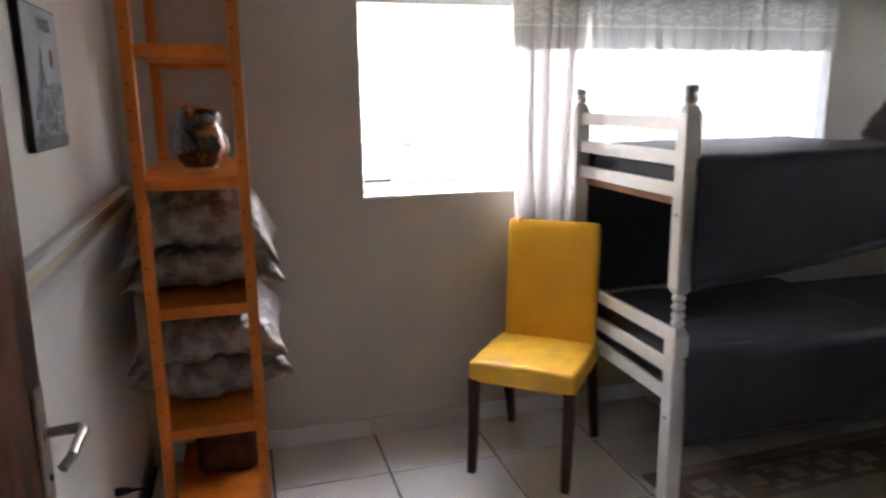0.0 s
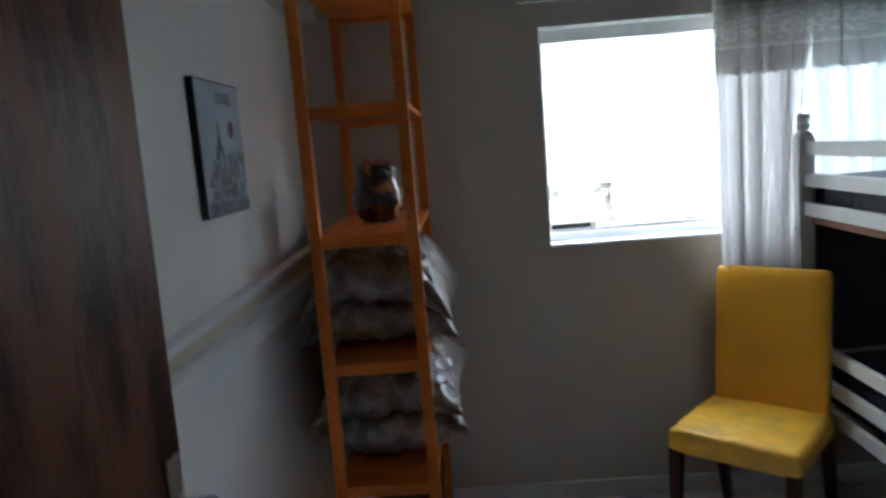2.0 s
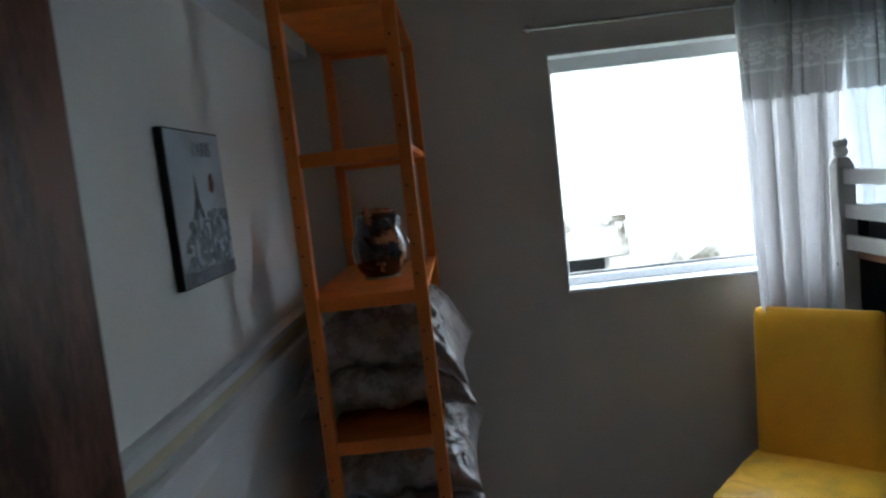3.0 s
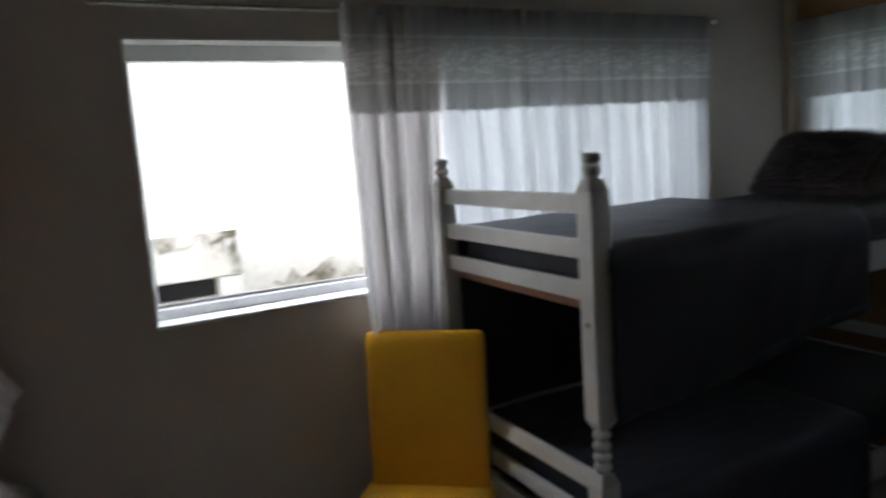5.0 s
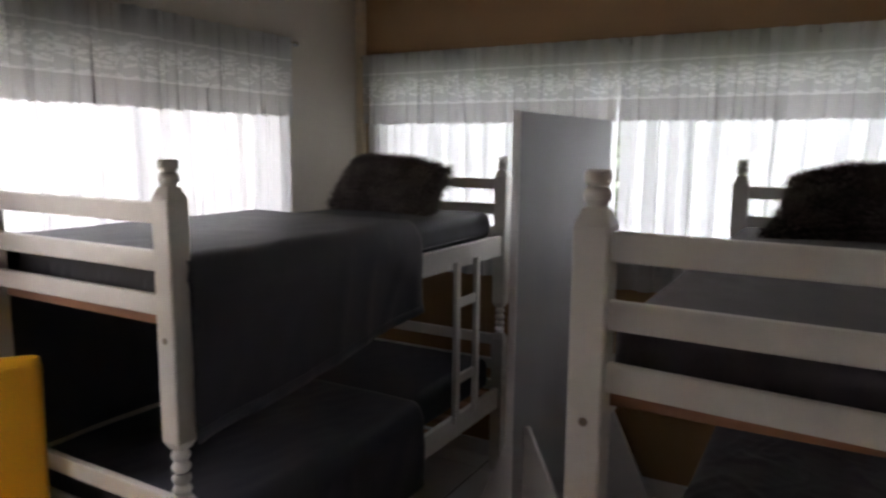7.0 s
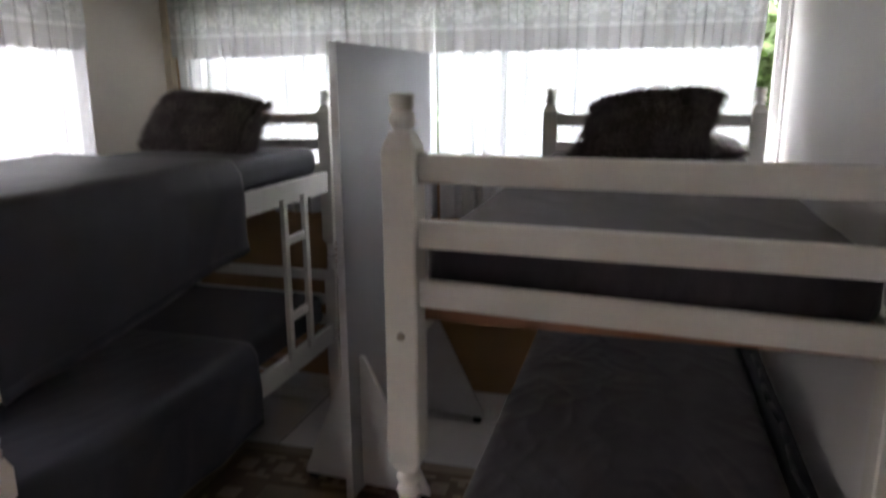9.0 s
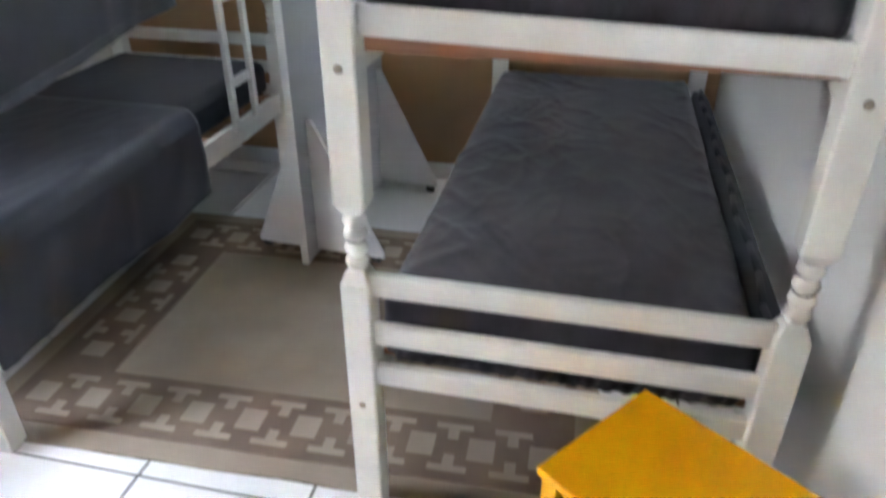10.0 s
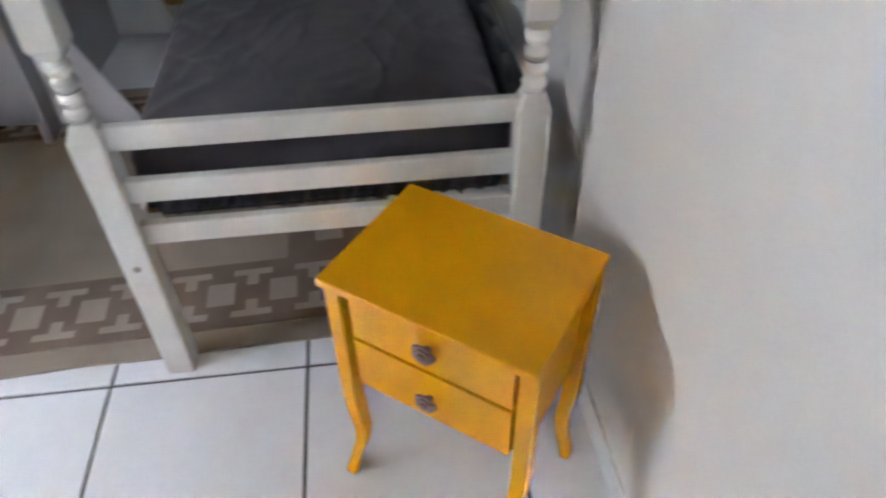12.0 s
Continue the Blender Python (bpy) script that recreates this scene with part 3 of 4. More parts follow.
def cushion_mesh(w, d, h, n=26, pinch=0.10, seed=0.0, wob=0.012, slump=0.0, droop=0.0, crease=0.0):
    """A stuffed cushion lying flat: thick in the middle, thin at the seam, corners drawn out."""
    bm = bmesh.new()
    def place(u, v, s):
        k = 1 - pinch * (1 - abs(u) ** 2.2) * abs(v) ** 3
        j = 1 - pinch * (1 - abs(v) ** 2.2) * abs(u) ** 3
        t = max(0.0, (1 - abs(u) ** 2.6) * (1 - abs(v) ** 2.6)) ** 0.55
        q = noise.noise(Vector((u * 2.3 + seed, v * 2.3, s * 3))) * wob + noise.noise(Vector((u * 6 + seed, v * 6, s))) * wob * 0.5
        if crease:
            a = math.atan2(abs(v) - 0.96, abs(u) - 0.96) * 7
            far = math.hypot(abs(u) - 1, abs(v) - 1)
            ray = noise.noise(Vector((a + seed, far * 1.5, s + 3 * (u > 0) + 5 * (v > 0))))
            loose = noise.noise(Vector((u * 4.5 + v * 2.2 + seed, v * 9.0 - u * 3.5, s)))
            fine = noise.noise(Vector((u * 9.0 - v * 6.0, v * 13.0 + u * 5.0 + seed, s)))
            q += crease * (max(0.0, 1 - 2.5 * abs(ray)) * max(0.0, 1 - far * 0.9) + 0.9 * max(0.0, 1 - 3.0 * abs(loose)) ** 2 + 0.35 * max(0.0, 1 - 3.0 * abs(fine)) ** 2)
        side = max(0.0, abs(u) - 0.45) / 0.55
        return Vector((u * w / 2 * j + slump * v, v * d / 2 * k, s * (0.004 + h / 2 * t) + q * (0.3 + t) + droop * side ** 1.4))
    grids = {}
    for s in (1, -1):
        grids[s] = [[bm.verts.new(place(-1 + 2 * i / n, -1 + 2 * j / n, s)) for j in range(n + 1)] for i in range(n + 1)]
        for i in range(n):
            for j in range(n):
                q = (grids[s][i][j], grids[s][i + 1][j], grids[s][i + 1][j + 1], grids[s][i][j + 1])
                bm.faces.new(q if s > 0 else q[::-1])
    g, k = grids[1], grids[-1]
    for i in range(n):
        for a, b, c, d2 in ((g[i][0], g[i + 1][0], k[i + 1][0], k[i][0]), (g[i + 1][n], g[i][n], k[i][n], k[i + 1][n]),
                            (g[0][i + 1], g[0][i], k[0][i], k[0][i + 1]), (g[n][i], g[n][i + 1], k[n][i + 1], k[n][i])):
            bm.faces.new((a, b, c, d2))
    return bm


def fur_of(me, count, length, seed):
    """Tapered tufts standing on a mesh's faces."""
    rnd = random.Random(seed)
    vs, fs = [], []
    polys = [(p.center.copy(), p.normal.copy()) for p in me.polygons]
    for _ in range(count):
        c, nrm = polys[rnd.randrange(len(polys))]
        c = c + Vector((rnd.uniform(-1, 1), rnd.uniform(-1, 1), rnd.uniform(-0.3, 0.3))) * 0.008
        d = (nrm + Vector((rnd.uniform(-0.9, 0.9), rnd.uniform(-0.9, 0.9) , rnd.uniform(-0.7, 0.5)))).normalized()
        side = d.cross(Vector((rnd.uniform(-1, 1), rnd.uniform(-1, 1), rnd.uniform(-1, 1)))).normalized() * rnd.uniform(0.0006, 0.0013)
        ln = length * rnd.uniform(0.5, 1.2)
        mid = c + d * ln * 0.6
        tip = c + d * ln + Vector((rnd.uniform(-1, 1), rnd.uniform(-1, 1), -1.2)) * ln * 0.35
        k = len(vs)
        vs += [c - side - d * 0.004, c + side - d * 0.004, mid + side * 0.7, mid - side * 0.7, tip]
        fs += [(k, k + 1, k + 2, k + 3), (k + 3, k + 2, k + 4)]
    out = bpy.data.meshes.new("fur")
    out.from_pydata([tuple(v) for v in vs], [], fs)
    return out


def furry_cushion(m, w, d, h, label, mat, seed, slump=0.0):
    c = tagged(part("cushion", cushion_mesh(w, d, h, 24, 0.14, seed, 0.02, slump), mat, None, "", True), label, "cushion")
    c.matrix_world = m
    f = fur_of(c.data, 22000, 0.042, int(seed * 10))
    f.materials.append(mat)
    fo = new("fur", f)
    fo.parent = c
    fo["kind"] = "stuff"
    return c


furry_cushion(pose(1.58, 1.285, 1.388, 40, 2, -95), 0.56, 0.31, 0.21, "dark grey furry cushion leaning on the upper bunk", M_FURLIGHT, 1.3, -0.02)
furry_cushion(pose(1.58, -0.575, 1.388, 40, -5, -84), 0.48, 0.31, 0.20, "dark brown-grey furry cushion leaning on the upper bunk", M_FUR, 2.9, 0.055)
pb = tagged(part("cushion", cushion_mesh(0.26, 0.44, 0.09, 20, 0.08, 7.7), M_PILLOW, None, "", True), "small grey printed pillow lying on the upper bunk", "cushion")
pb.matrix_world = pose(1.74, -0.72, 1.322, 3, -4, 0)


# ---- partition board between the beds ----
def partition():
    ang = math.degrees(math.atan2(0.37 - 0.437, 0.85))
    p = thing("partition_board", pose(1.08, 0.437, 0, 0, 0, ang), "grey partition board standing on white triangular feet between the beds", "partition")
    part("panel", box((0.006, -0.012, 0.006), (0.85, 0.012, 1.695), 0.002), M_GREYPANEL, p)
    part("edge_strip", box((0, -0.014, 0.004), (0.006, 0.014, 1.697), 0.001), M_PANELW, p, "white edge strip")
    for x in (0.10, 0.79):
        for s, reach in ((1, 0.245), (-1, 0.29)):
            bm = bmesh.new()
            add_prism(bm, [(x - 0.009, s * 0.0125, 0.03), (x - 0.009, s * reach, 0.03), (x - 0.009, s * (reach - 0.004), 0.055), (x - 0.009, s * 0.03, 0.56), (x - 0.009, s * 0.0125, 0.56)], (0.018, 0, 0))
            foot = part("foot", bm, M_PANELW, p, "white triangular foot")
            part("pad", box((x - 0.012, min(s * (reach - 0.05), s * (reach - 0.015)), 0), (x + 0.012, max(s * (reach - 0.05), s * (reach - 0.015)), 0.03), 0.003), M_RUBBER, foot)
    return p


partition()


# ---- rug ----
def rug():
    x0, x1, y0, y1 = 0.066, 1.428, -0.72, 1.06
    def fn(u, v):
        x, y = x0 + (x1 - x0) * u, y0 + (y1 - y0) * v
        edge = min(u, 1 - u, v, 1 - v)
        return Vector((x + 0.004 * noise.noise(Vector((y * 5, 0, 0))), y, 0.0075 + (0.005 * noise.noise(Vector((y * 6, x * 2, 3))) if edge < 0.02 else 0)))
    base = part("rug", grid_sheet(fn, 40, 50), M_RUG)
    thicken(base, 0.007, -1.0)
    tagged(base, "beige woven rug with a brown geometric border", "rug")
    bx0, bx1, by0, by1, bw = x0 + 0.068, x1 - 0.068, y0 + 0.068, y1 - 0.068, 0.235
    z = 0.0105
    b = bmesh.new()
    for a, c in (((bx0, by0), (bx0 + bw, by1)), ((bx1 - bw, by0), (bx1, by1)), ((bx0 + bw, by0), (bx1 - bw, by0 + bw)), ((bx0 + bw, by1 - bw), (bx1 - bw, by1))):
        add_box(b, (a[0], a[1], z - 0.004), (c[0], c[1], z + 0.0012))
    part("border", b, M_RUGDARK, base, "brown border")
    figures = {}
    def rect(cx, cy, sx, sy, m):
        p = m @ Vector((cx, cy, 0))
        q = m.to_3x3() @ Vector((sx, sy, 0))
        ax, ay = abs(q.x) / 2, abs(q.y) / 2
        key = (round(ax, 4), round(ay, 4))
        if key not in figures:
            figures[key] = mesh_of("figure", box((-ax, -ay, 0), (ax, ay, 0.0022)), M_RUGLIGHT)
        o = new("figure", figures[key])
        o.parent = base
        o.location = (p.x, p.y, z)
    def run(m, length):
        n = max(2, round((length - 0.2) / 0.147))
        st = length / n
        for i in range(n):
            c = (i + 0.5) * st
            rect(0, c, 0.080, 0.072, m)
            if i < n - 1:
                e = (i + 1) * st
                for s in (1, -1):
                    rect(s * 0.076, e, 0.021, 0.104, m)
                    rect(s * 0.047, e, 0.038, 0.030, m)
    run(Matrix.Translation((bx0 + bw / 2, by0, 0)), by1 - by0)
    run(Matrix.Translation((bx1 - bw / 2, by0, 0)), by1 - by0)
    run(Matrix.Translation((bx0 + bw, by0 + bw / 2, 0)) @ pose(0, 0, 0, 0, 0, -90), bx1 - bx0 - 2 * bw)
    run(Matrix.Translation((bx0 + bw, by1 - bw / 2, 0)) @ pose(0, 0, 0, 0, 0, -90), bx1 - bx0 - 2 * bw)
    base.rotation_euler.z = radians(2.0)
    return base


rug()


# ---- yellow dining chair ----
def chair():
    c = thing("dining_chair", pose(-0.322, 1.333, 0, 0, 0, -40.5), "yellow leatherette dining chair with dark wooden legs by the window", "chair")
    w = 0.205
    part("seat", soft_box((-w - 0.016, -0.200, 0.384), (w + 0.012, 0.22, 0.472), 0.022, 44, 0.012, 0.002, 3.0, 0.0, 0.006), M_YSEAT, c, "worn yellow leatherette seat with faint smudges, paler for light from above", True)
    bm = soft_box((-w + 0.004, -0.028, 0), (w - 0.004, 0.028, 0.56), 0.02, 16, 0.0, 0.002, 6.0)
    back = part("backrest", bm, M_YCHAIR, c, "", True)
    back.location, back.rotation_euler = (0, 0.205, 0.425), (radians(-5), 0, 0)
    for x in (-w + 0.008, w - 0.012):
        for y, lean in ((-0.178, -0.034), (0.195, 0.100)):
            b = bmesh.new()
            r0, r1 = 0.015, 0.021
            rings = [[b.verts.new((x + sx * r, y + lean * (1 - t) + sy * r, 0.400 * t)) for sx, sy in ((1, 1), (-1, 1), (-1, -1), (1, -1))] for t, r in ((0, r0), (0.5, (r0 + r1) / 2), (1, r1))]
            for p, q in zip(rings, rings[1:]):
                for i in range(4):
                    b.faces.new((p[i], p[(i + 1) % 4], q[(i + 1) % 4], q[i]))
            b.faces.new(rings[0][::-1])
            b.faces.new(rings[-1])
            part("leg", b, M_DARKWOOD, c, "dark brown wooden leg")
    return c


chair()


# ---- yellow bedside table ----
def bedside_table():
    t = thing("bedside_table", pose(-0.296, -0.805, 0, 0, 0, -127.4), "bright yellow painted bedside table with two drawers beside the wall", "bedside table")
    hw, hd, zt = 0.194, 0.143, 0.58
    part("tabletop", box((-hw, -hd, zt - 0.018), (hw, hd, zt), 0.005, 3), M_YELLOW, t)
    bw, bd, zb = hw - 0.022, hd - 0.022, 0.30
    bm = bmesh.new()
    add_box(bm, (-bw, -bd + 0.014, zb), (-bw + 0.012, bd, zt - 0.018), 0.001)
    add_box(bm, (bw - 0.012, -bd + 0.014, zb), (bw, bd, zt - 0.018), 0.001)
    add_box(bm, (-bw + 0.012, bd - 0.01, zb), (bw - 0.012, bd, zt - 0.018), 0.001)
    add_box(bm, (-bw + 0.012, -bd + 0.02, zb), (bw - 0.012, bd - 0.01, zb + 0.012), 0.001)
    add_box(bm, (-bw + 0.012, -bd + 0.03, 0.427), (bw - 0.012, bd - 0.01, 0.437), 0.001)
    part("body", bm, M_YELLOW, t)
    for z0, z1 in ((0.304, 0.427), (0.436, 0.557)):
        d = part("drawer", box((-bw + 0.02, -bd + 0.004, z0), (bw - 0.02, -bd + 0.022, z1), 0.002), M_YELLOW, t)
        k = bmesh.new()
        m = Matrix.Translation((0, -bd + 0.004, (z0 + z1) / 2)) @ pose(0, 0, 0, 90, 0, 0)
        rows_k = []
        prof = [(0.006, 0.0, 0), (0.006, 0.008, 0), (0.014, 0.010, 0.5), (0.0205, 0.014, 1), (0.0195, 0.018, 1), (0.0145, 0.0175, 0.9), (0.0150, 0.0215, 0.8), (0.0105, 0.0225, 0.7), (0.0075, 0.0205, 0.4), (0.0070, 0.0245, 0.5), (0.0030, 0.0255, 0), (0.0012, 0.0235, 0)]
        for q, (rad, zz, lobe) in enumerate(prof):
            twist = 0.0 if q < 5 else (0.63 if q < 8 else 0.2)
            rows_k.append([k.verts.new(m @ Vector((rad * (1 + 0.15 * lobe * abs(math.cos(2.5 * (i * math.pi / 20 + twist))) - 0.07 * lobe) * math.cos(i * math.pi / 20),
                                                   rad * (1 + 0.15 * lobe * abs(math.cos(2.5 * (i * math.pi / 20 + twist))) - 0.07 * lobe) * math.sin(i * math.pi / 20), zz))) for i in range(40)])
        for ra, rb in zip(rows_k, rows_k[1:]):
            for i in range(40):
                k.faces.new((ra[i], ra[(i + 1) % 40], rb[(i + 1) % 40], rb[i]))
        k.faces.new(rows_k[-1])
        part("knob", k, M_KNOB, d, "brown carved rose knob")
    for sx in (-1, 1):
        for sy in (-1, 1):
            b = bmesh.new()
            rings = []
            for z, out, r in ((0.0, 0.010, 0.010), (0.012, 0.011, 0.0105), (0.045, 0.006, 0.0105), (0.09, -0.004, 0.0115), (0.14, -0.008, 0.0135), (0.19, -0.004, 0.015), (0.25, 0.0, 0.0155), (0.31, 0.0, 0.0155), (zt - 0.018, 0.0, 0.0155)):
                cx, cy = sx * (bw + 0.006 + out), sy * (bd - 0.008 + (0.6 * out + 0.022 * max(0.0, 1 - z / 0.10) if sy < 0 else 0.3 * out))
                rings.append([b.verts.new((cx + r * px, cy + r * py, z)) for px, py in ((1, 1), (-1, 1), (-1, -1), (1, -1))])
            for p, q in zip(rings, rings[1:]):
                for i in range(4):
                    b.faces.new((p[i], p[(i + 1) % 4], q[(i + 1) % 4], q[i]))
            b.faces.new(rings[0][::-1])
            b.faces.new(rings[-1])
            es = [e for e in b.edges]
            bmesh.ops.bevel(b, geom=es, offset=0.002, segments=1, affect="EDGES")
            part("leg", b, M_YELLOW, t)
    return t


bedside_table()


# ---- orange shelf with its contents ----
SX0, SX1, SY0, SY1 = -1.733, -1.412, 0.952, 1.70
SHELVES = (0.105, 0.495, 0.885, 1.272, 1.645, 2.03)


def shelf_unit():
    s = thing("shelf_unit", Matrix.Identity(4), "narrow orange stained wooden shelf unit standing in the corner", "shelf")
    for x in (SX0, SX1 - 0.034):
        for y in (SY0, SY1 - 0.034):
            p = part("post", box((x, y, 0), (x + 0.034, y + 0.034, SHELVES[-1] + 0.012), 0.003), M_ORANGE, s)
            if y == SY0:
                b = bmesh.new()
                for i in range(24):
                    z = 0.2 + i * 0.075
                    if min(abs(z - q) for q in SHELVES) > 0.03:
                        add_lathe(b, [(0.0032, 0), (0.0032, 0.0007)], 8, m=Matrix.Translation((x + 0.012, y, z)) @ pose(0, 0, 0, 90, 0, 0))
                part("peg_hole", b, M_HOLE, p, "dark peg holes")["kind"] = "stuff"
    for z in SHELVES:
        b = bmesh.new()
        add_box(b, (SX0 + 0.004, SY0 + 0.035, z - 0.006), (SX1 - 0.004, SY1 - 0.035, z + 0.012), 0.002)
        sh = part("shelf_board", b, M_ORANGE, s)
        part("front_lip", box((SX0 + 0.0345, SY0 + 0.006, z - 0.024), (SX1 - 0.0345, SY0 + 0.0345, z + 0.012), 0.002), M_ORANGE, sh)
        part("back_lip", box((SX0 + 0.0345, SY1 - 0.0345, z - 0.024), (SX1 - 0.0345, SY1 - 0.006, z + 0.012), 0.002), M_ORANGE, sh)
    return s


shelf_unit()
for i, (z, dx, ry, droop, thick) in enumerate(((0.590, 0.0, 1, 0.030, 0.17), (0.722, 0.008, -2, -0.055, 0.19), (0.974, -0.004, 1, -0.045, 0.16), (1.108, 0.004, 1, -0.120, 0.20))):
    p = tagged(part("pillow", cushion_mesh(0.495, 0.66, thick, 64, 0.10, 3.1 * i, 0.02, 0.0, droop, 0.020), M_PILLOW, None, "", True),
               "taupe satin pillow with faint floral print stacked on the orange shelf", "pillow", "pillows on the shelf")
    p.matrix_world = pose(-1.572 + dx, 1.385, z, 0, ry, 2 * (-1) ** i)

bm = soft_box((-1.675, 1.36, 0.118), (-1.435, 1.66, 0.32), 0.05, 18, 0.03, 0.02, 2.2)
tagged(part("folded_blanket", bm, M_BROWNBLANKET, None, "", True), "folded dark brown plush blanket on the bottom shelf", "blanket")


def owl_jar():
    o = thing("owl_jar", pose(-1.56, 1.27, 1.2845, 0, 0, 48), "glazed dark brown and tan ceramic owl jar on the orange shelf", "ornament")
    b = bmesh.new()
    add_lathe(b, [(0.048, 0), (0.052, 0.006), (0.070, 0.026), (0.083, 0.058), (0.086, 0.085), (0.081, 0.115), (0.071, 0.138), (0.066, 0.150), (0.067, 0.166), (0.064, 0.184), (0.050, 0.196), (0.012, 0.200)], 32)
    part("body", b, M_OWL, o, "", True)
    for sx, tall, lean in ((-1, 0.046, -14), (1, 0.026, 20)):
        b = bmesh.new()
        add_lathe(b, [(0.024, 0), (0.018, tall * 0.35), (0.009, tall * 0.75), (0.001, tall)], 12, m=Matrix.Translation((sx * 0.044, -0.012, 0.176)) @ pose(0, 0, 0, 8, lean, 0))
        part("ear", b, M_OWL, o, "dark ear tuft", True)
    b = bmesh.new()
    add_lathe(b, [(0.054, 0.186), (0.052, 0.198), (0.034, 0.2055), (0.004, 0.207)], 24)
    part("crown", b, M_OWLTAN, o, "tan glazed crown of the head", True)
    for sx in (-1, 1):
        b = bmesh.new()
        add_lathe(b, [(0.021, 0), (0.018, 0.006), (0.012, 0.007), (0.010, 0.005), (0.006, 0.009)], 18, m=Matrix.Translation((sx * 0.025, -0.058, 0.164)) @ pose(0, 0, 0, 90, 0, sx * 16))
        part("eye", b, M_OWL, o, "glazed ring eye", True)
    b = bmesh.new()
    add_lathe(b, [(0.009, 0), (0.006, 0.012), (0.001, 0.022)], 10, m=Matrix.Translation((0, -0.066, 0.152)) @ pose(0, 0, 0, 150, 0, 0))
    part("beak", b, M_OWLTAN, o, "small beak", True)
    for sx in (-1, 1):
        b = bmesh.new()
        bmesh.ops.create_uvsphere(b, u_segments=18, v_segments=12, radius=1)
        for v in b.verts:
            v.co = Vector((sx * (0.066 + v.co.x * 0.024), -0.018 + v.co.y * 0.042 + 0.012 * v.co.z, 0.082 + v.co.z * 0.052))
        part("wing", b, M_OWLTAN if sx > 0 else M_OWL, o, "folded glazed wing", True)
    b = bmesh.new()
    add_lathe(b, [(0.056, -0.002), (0.058, 0.001), (0.054, 0.006)], 28)
    part("foot_ring", b, M_OWLPALE, o)
    return o


owl_jar()


# ---- picture on the west wall ----
def picture():
    y0, y1, z0, z1 = 0.535, 0.85, 1.393, 1.72
    x = XW + 0.018
    p = thing("wall_picture", Matrix.Identity(4), "pale blue city print on canvas with black edges on the wall", "picture")
    part("canvas", box((XW + 0.001, y0, z0), (x, y1, z1), 0.002), M_BLACK, p, "black canvas edge")
    part("print", box((x, y0 + 0.004, z0 + 0.004), (x + 0.0012, y1 - 0.004, z1 - 0.004)), M_CANVAS, p, "pale blue printed sheet")
    X = x + 0.0016
    def flat(pts, b):
        add_prism(b, [(X, y0 + u * (y1 - y0), z0 + v * (z1 - z0)) for u, v in pts], (0.0006, 0, 0))
    b = bmesh.new()
    rnd = random.Random(5)
    for _ in range(70):
        cu, cv = rnd.uniform(0.12, 0.95), 0.10 + 0.36 * rnd.random() ** 1.4
        ru, rv, a = rnd.uniform(0.02, 0.07), rnd.uniform(0.015, 0.05), rnd.uniform(0, 3)
        flat([(min(0.98, max(0.02, cu + ru * math.cos(a + q))), cv + rv * math.sin(a + q)) for q in (0, 1.2, 2.4, 3.3, 4.6, 5.5)], b)
    part("city_wash", b, M_WASH, p, "mottled grey-blue townscape")
    X += 0.0007
    b = bmesh.new()
    tw = [(0.30, 0.36), (0.37, 0.36), (0.42, 0.47), (0.48, 0.47), (0.53, 0.36), (0.60, 0.36), (0.525, 0.52), (0.485, 0.66), (0.462, 0.82), (0.45, 0.88), (0.438, 0.82), (0.415, 0.66), (0.375, 0.52)]
    tw = [(0.40 + (u - 0.45) * 0.72, 0.42 + (v - 0.36) * 0.56) for u, v in tw]
    flat(tw, b)
    for v, h in ((0.51, 0.065), (0.59, 0.035)):
        flat([(0.40 - h, v - 0.006), (0.40 + h, v - 0.006), (0.40 + h, v + 0.008), (0.40 - h, v + 0.008)], b)
    part("tower", b, M_INK, p, "grey tower drawing")
    b = bmesh.new()
    for cu, cv in ((0.36, 0.22), (0.70, 0.22)):
        for i in range(20):
            a0, a1 = i * math.pi / 10, (i + 1) * math.pi / 10
            flat([(cu + 0.13 * math.cos(a0), cv + 0.13 * math.sin(a0)), (cu + 0.13 * math.cos(a1), cv + 0.13 * math.sin(a1)), (cu + 0.105 * math.cos(a1), cv + 0.105 * math.sin(a1)), (cu + 0.105 * math.cos(a0), cv + 0.105 * math.sin(a0))], b)
    for a, c in (((0.36, 0.22), (0.47, 0.40)), ((0.47, 0.40), (0.62, 0.40)), ((0.62, 0.40), (0.70, 0.22)), ((0.47, 0.40), (0.53, 0.22)), ((0.53, 0.22), (0.62, 0.38)), ((0.36, 0.22), (0.53, 0.22)), ((0.62, 0.38), (0.60, 0.46))):
        dx, dy = c[0] - a[0], c[1] - a[1]
        ln = math.hypot(dx, dy)
        nx, ny = -dy / ln * 0.009, dx / ln * 0.009
        flat([(a[0] + nx, a[1] + ny), (c[0] + nx, c[1] + ny), (c[0] - nx, c[1] - ny), (a[0] - nx, a[1] - ny)], b)
    part("bicycle", b, M_INKMID, p, "grey bicycle drawing")
    b = bmesh.new()
    flat([(0.02, 0.015), (0.98, 0.015), (0.98, 0.10), (0.75, 0.085), (0.5, 0.105), (0.25, 0.09), (0.02, 0.11)], b)
    part("ground_band", b, M_INK, p, "dark band at the foot of the print")
    b = bmesh.new()
    flat([(0.66, 0.60), (0.72, 0.58), (0.76, 0.64), (0.73, 0.72), (0.67, 0.70)], b)
    part("balloon", b, M_RED, p, "small rust coloured mark")
    cu = bpy.data.curves.new("title_text", "FONT")
    cu.body, cu.size, cu.align_x, cu.extrude = "PARIS", 0.045, "CENTER", 0.0004
    to = new("title_text", cu)
    bpy.context.view_layer.update()
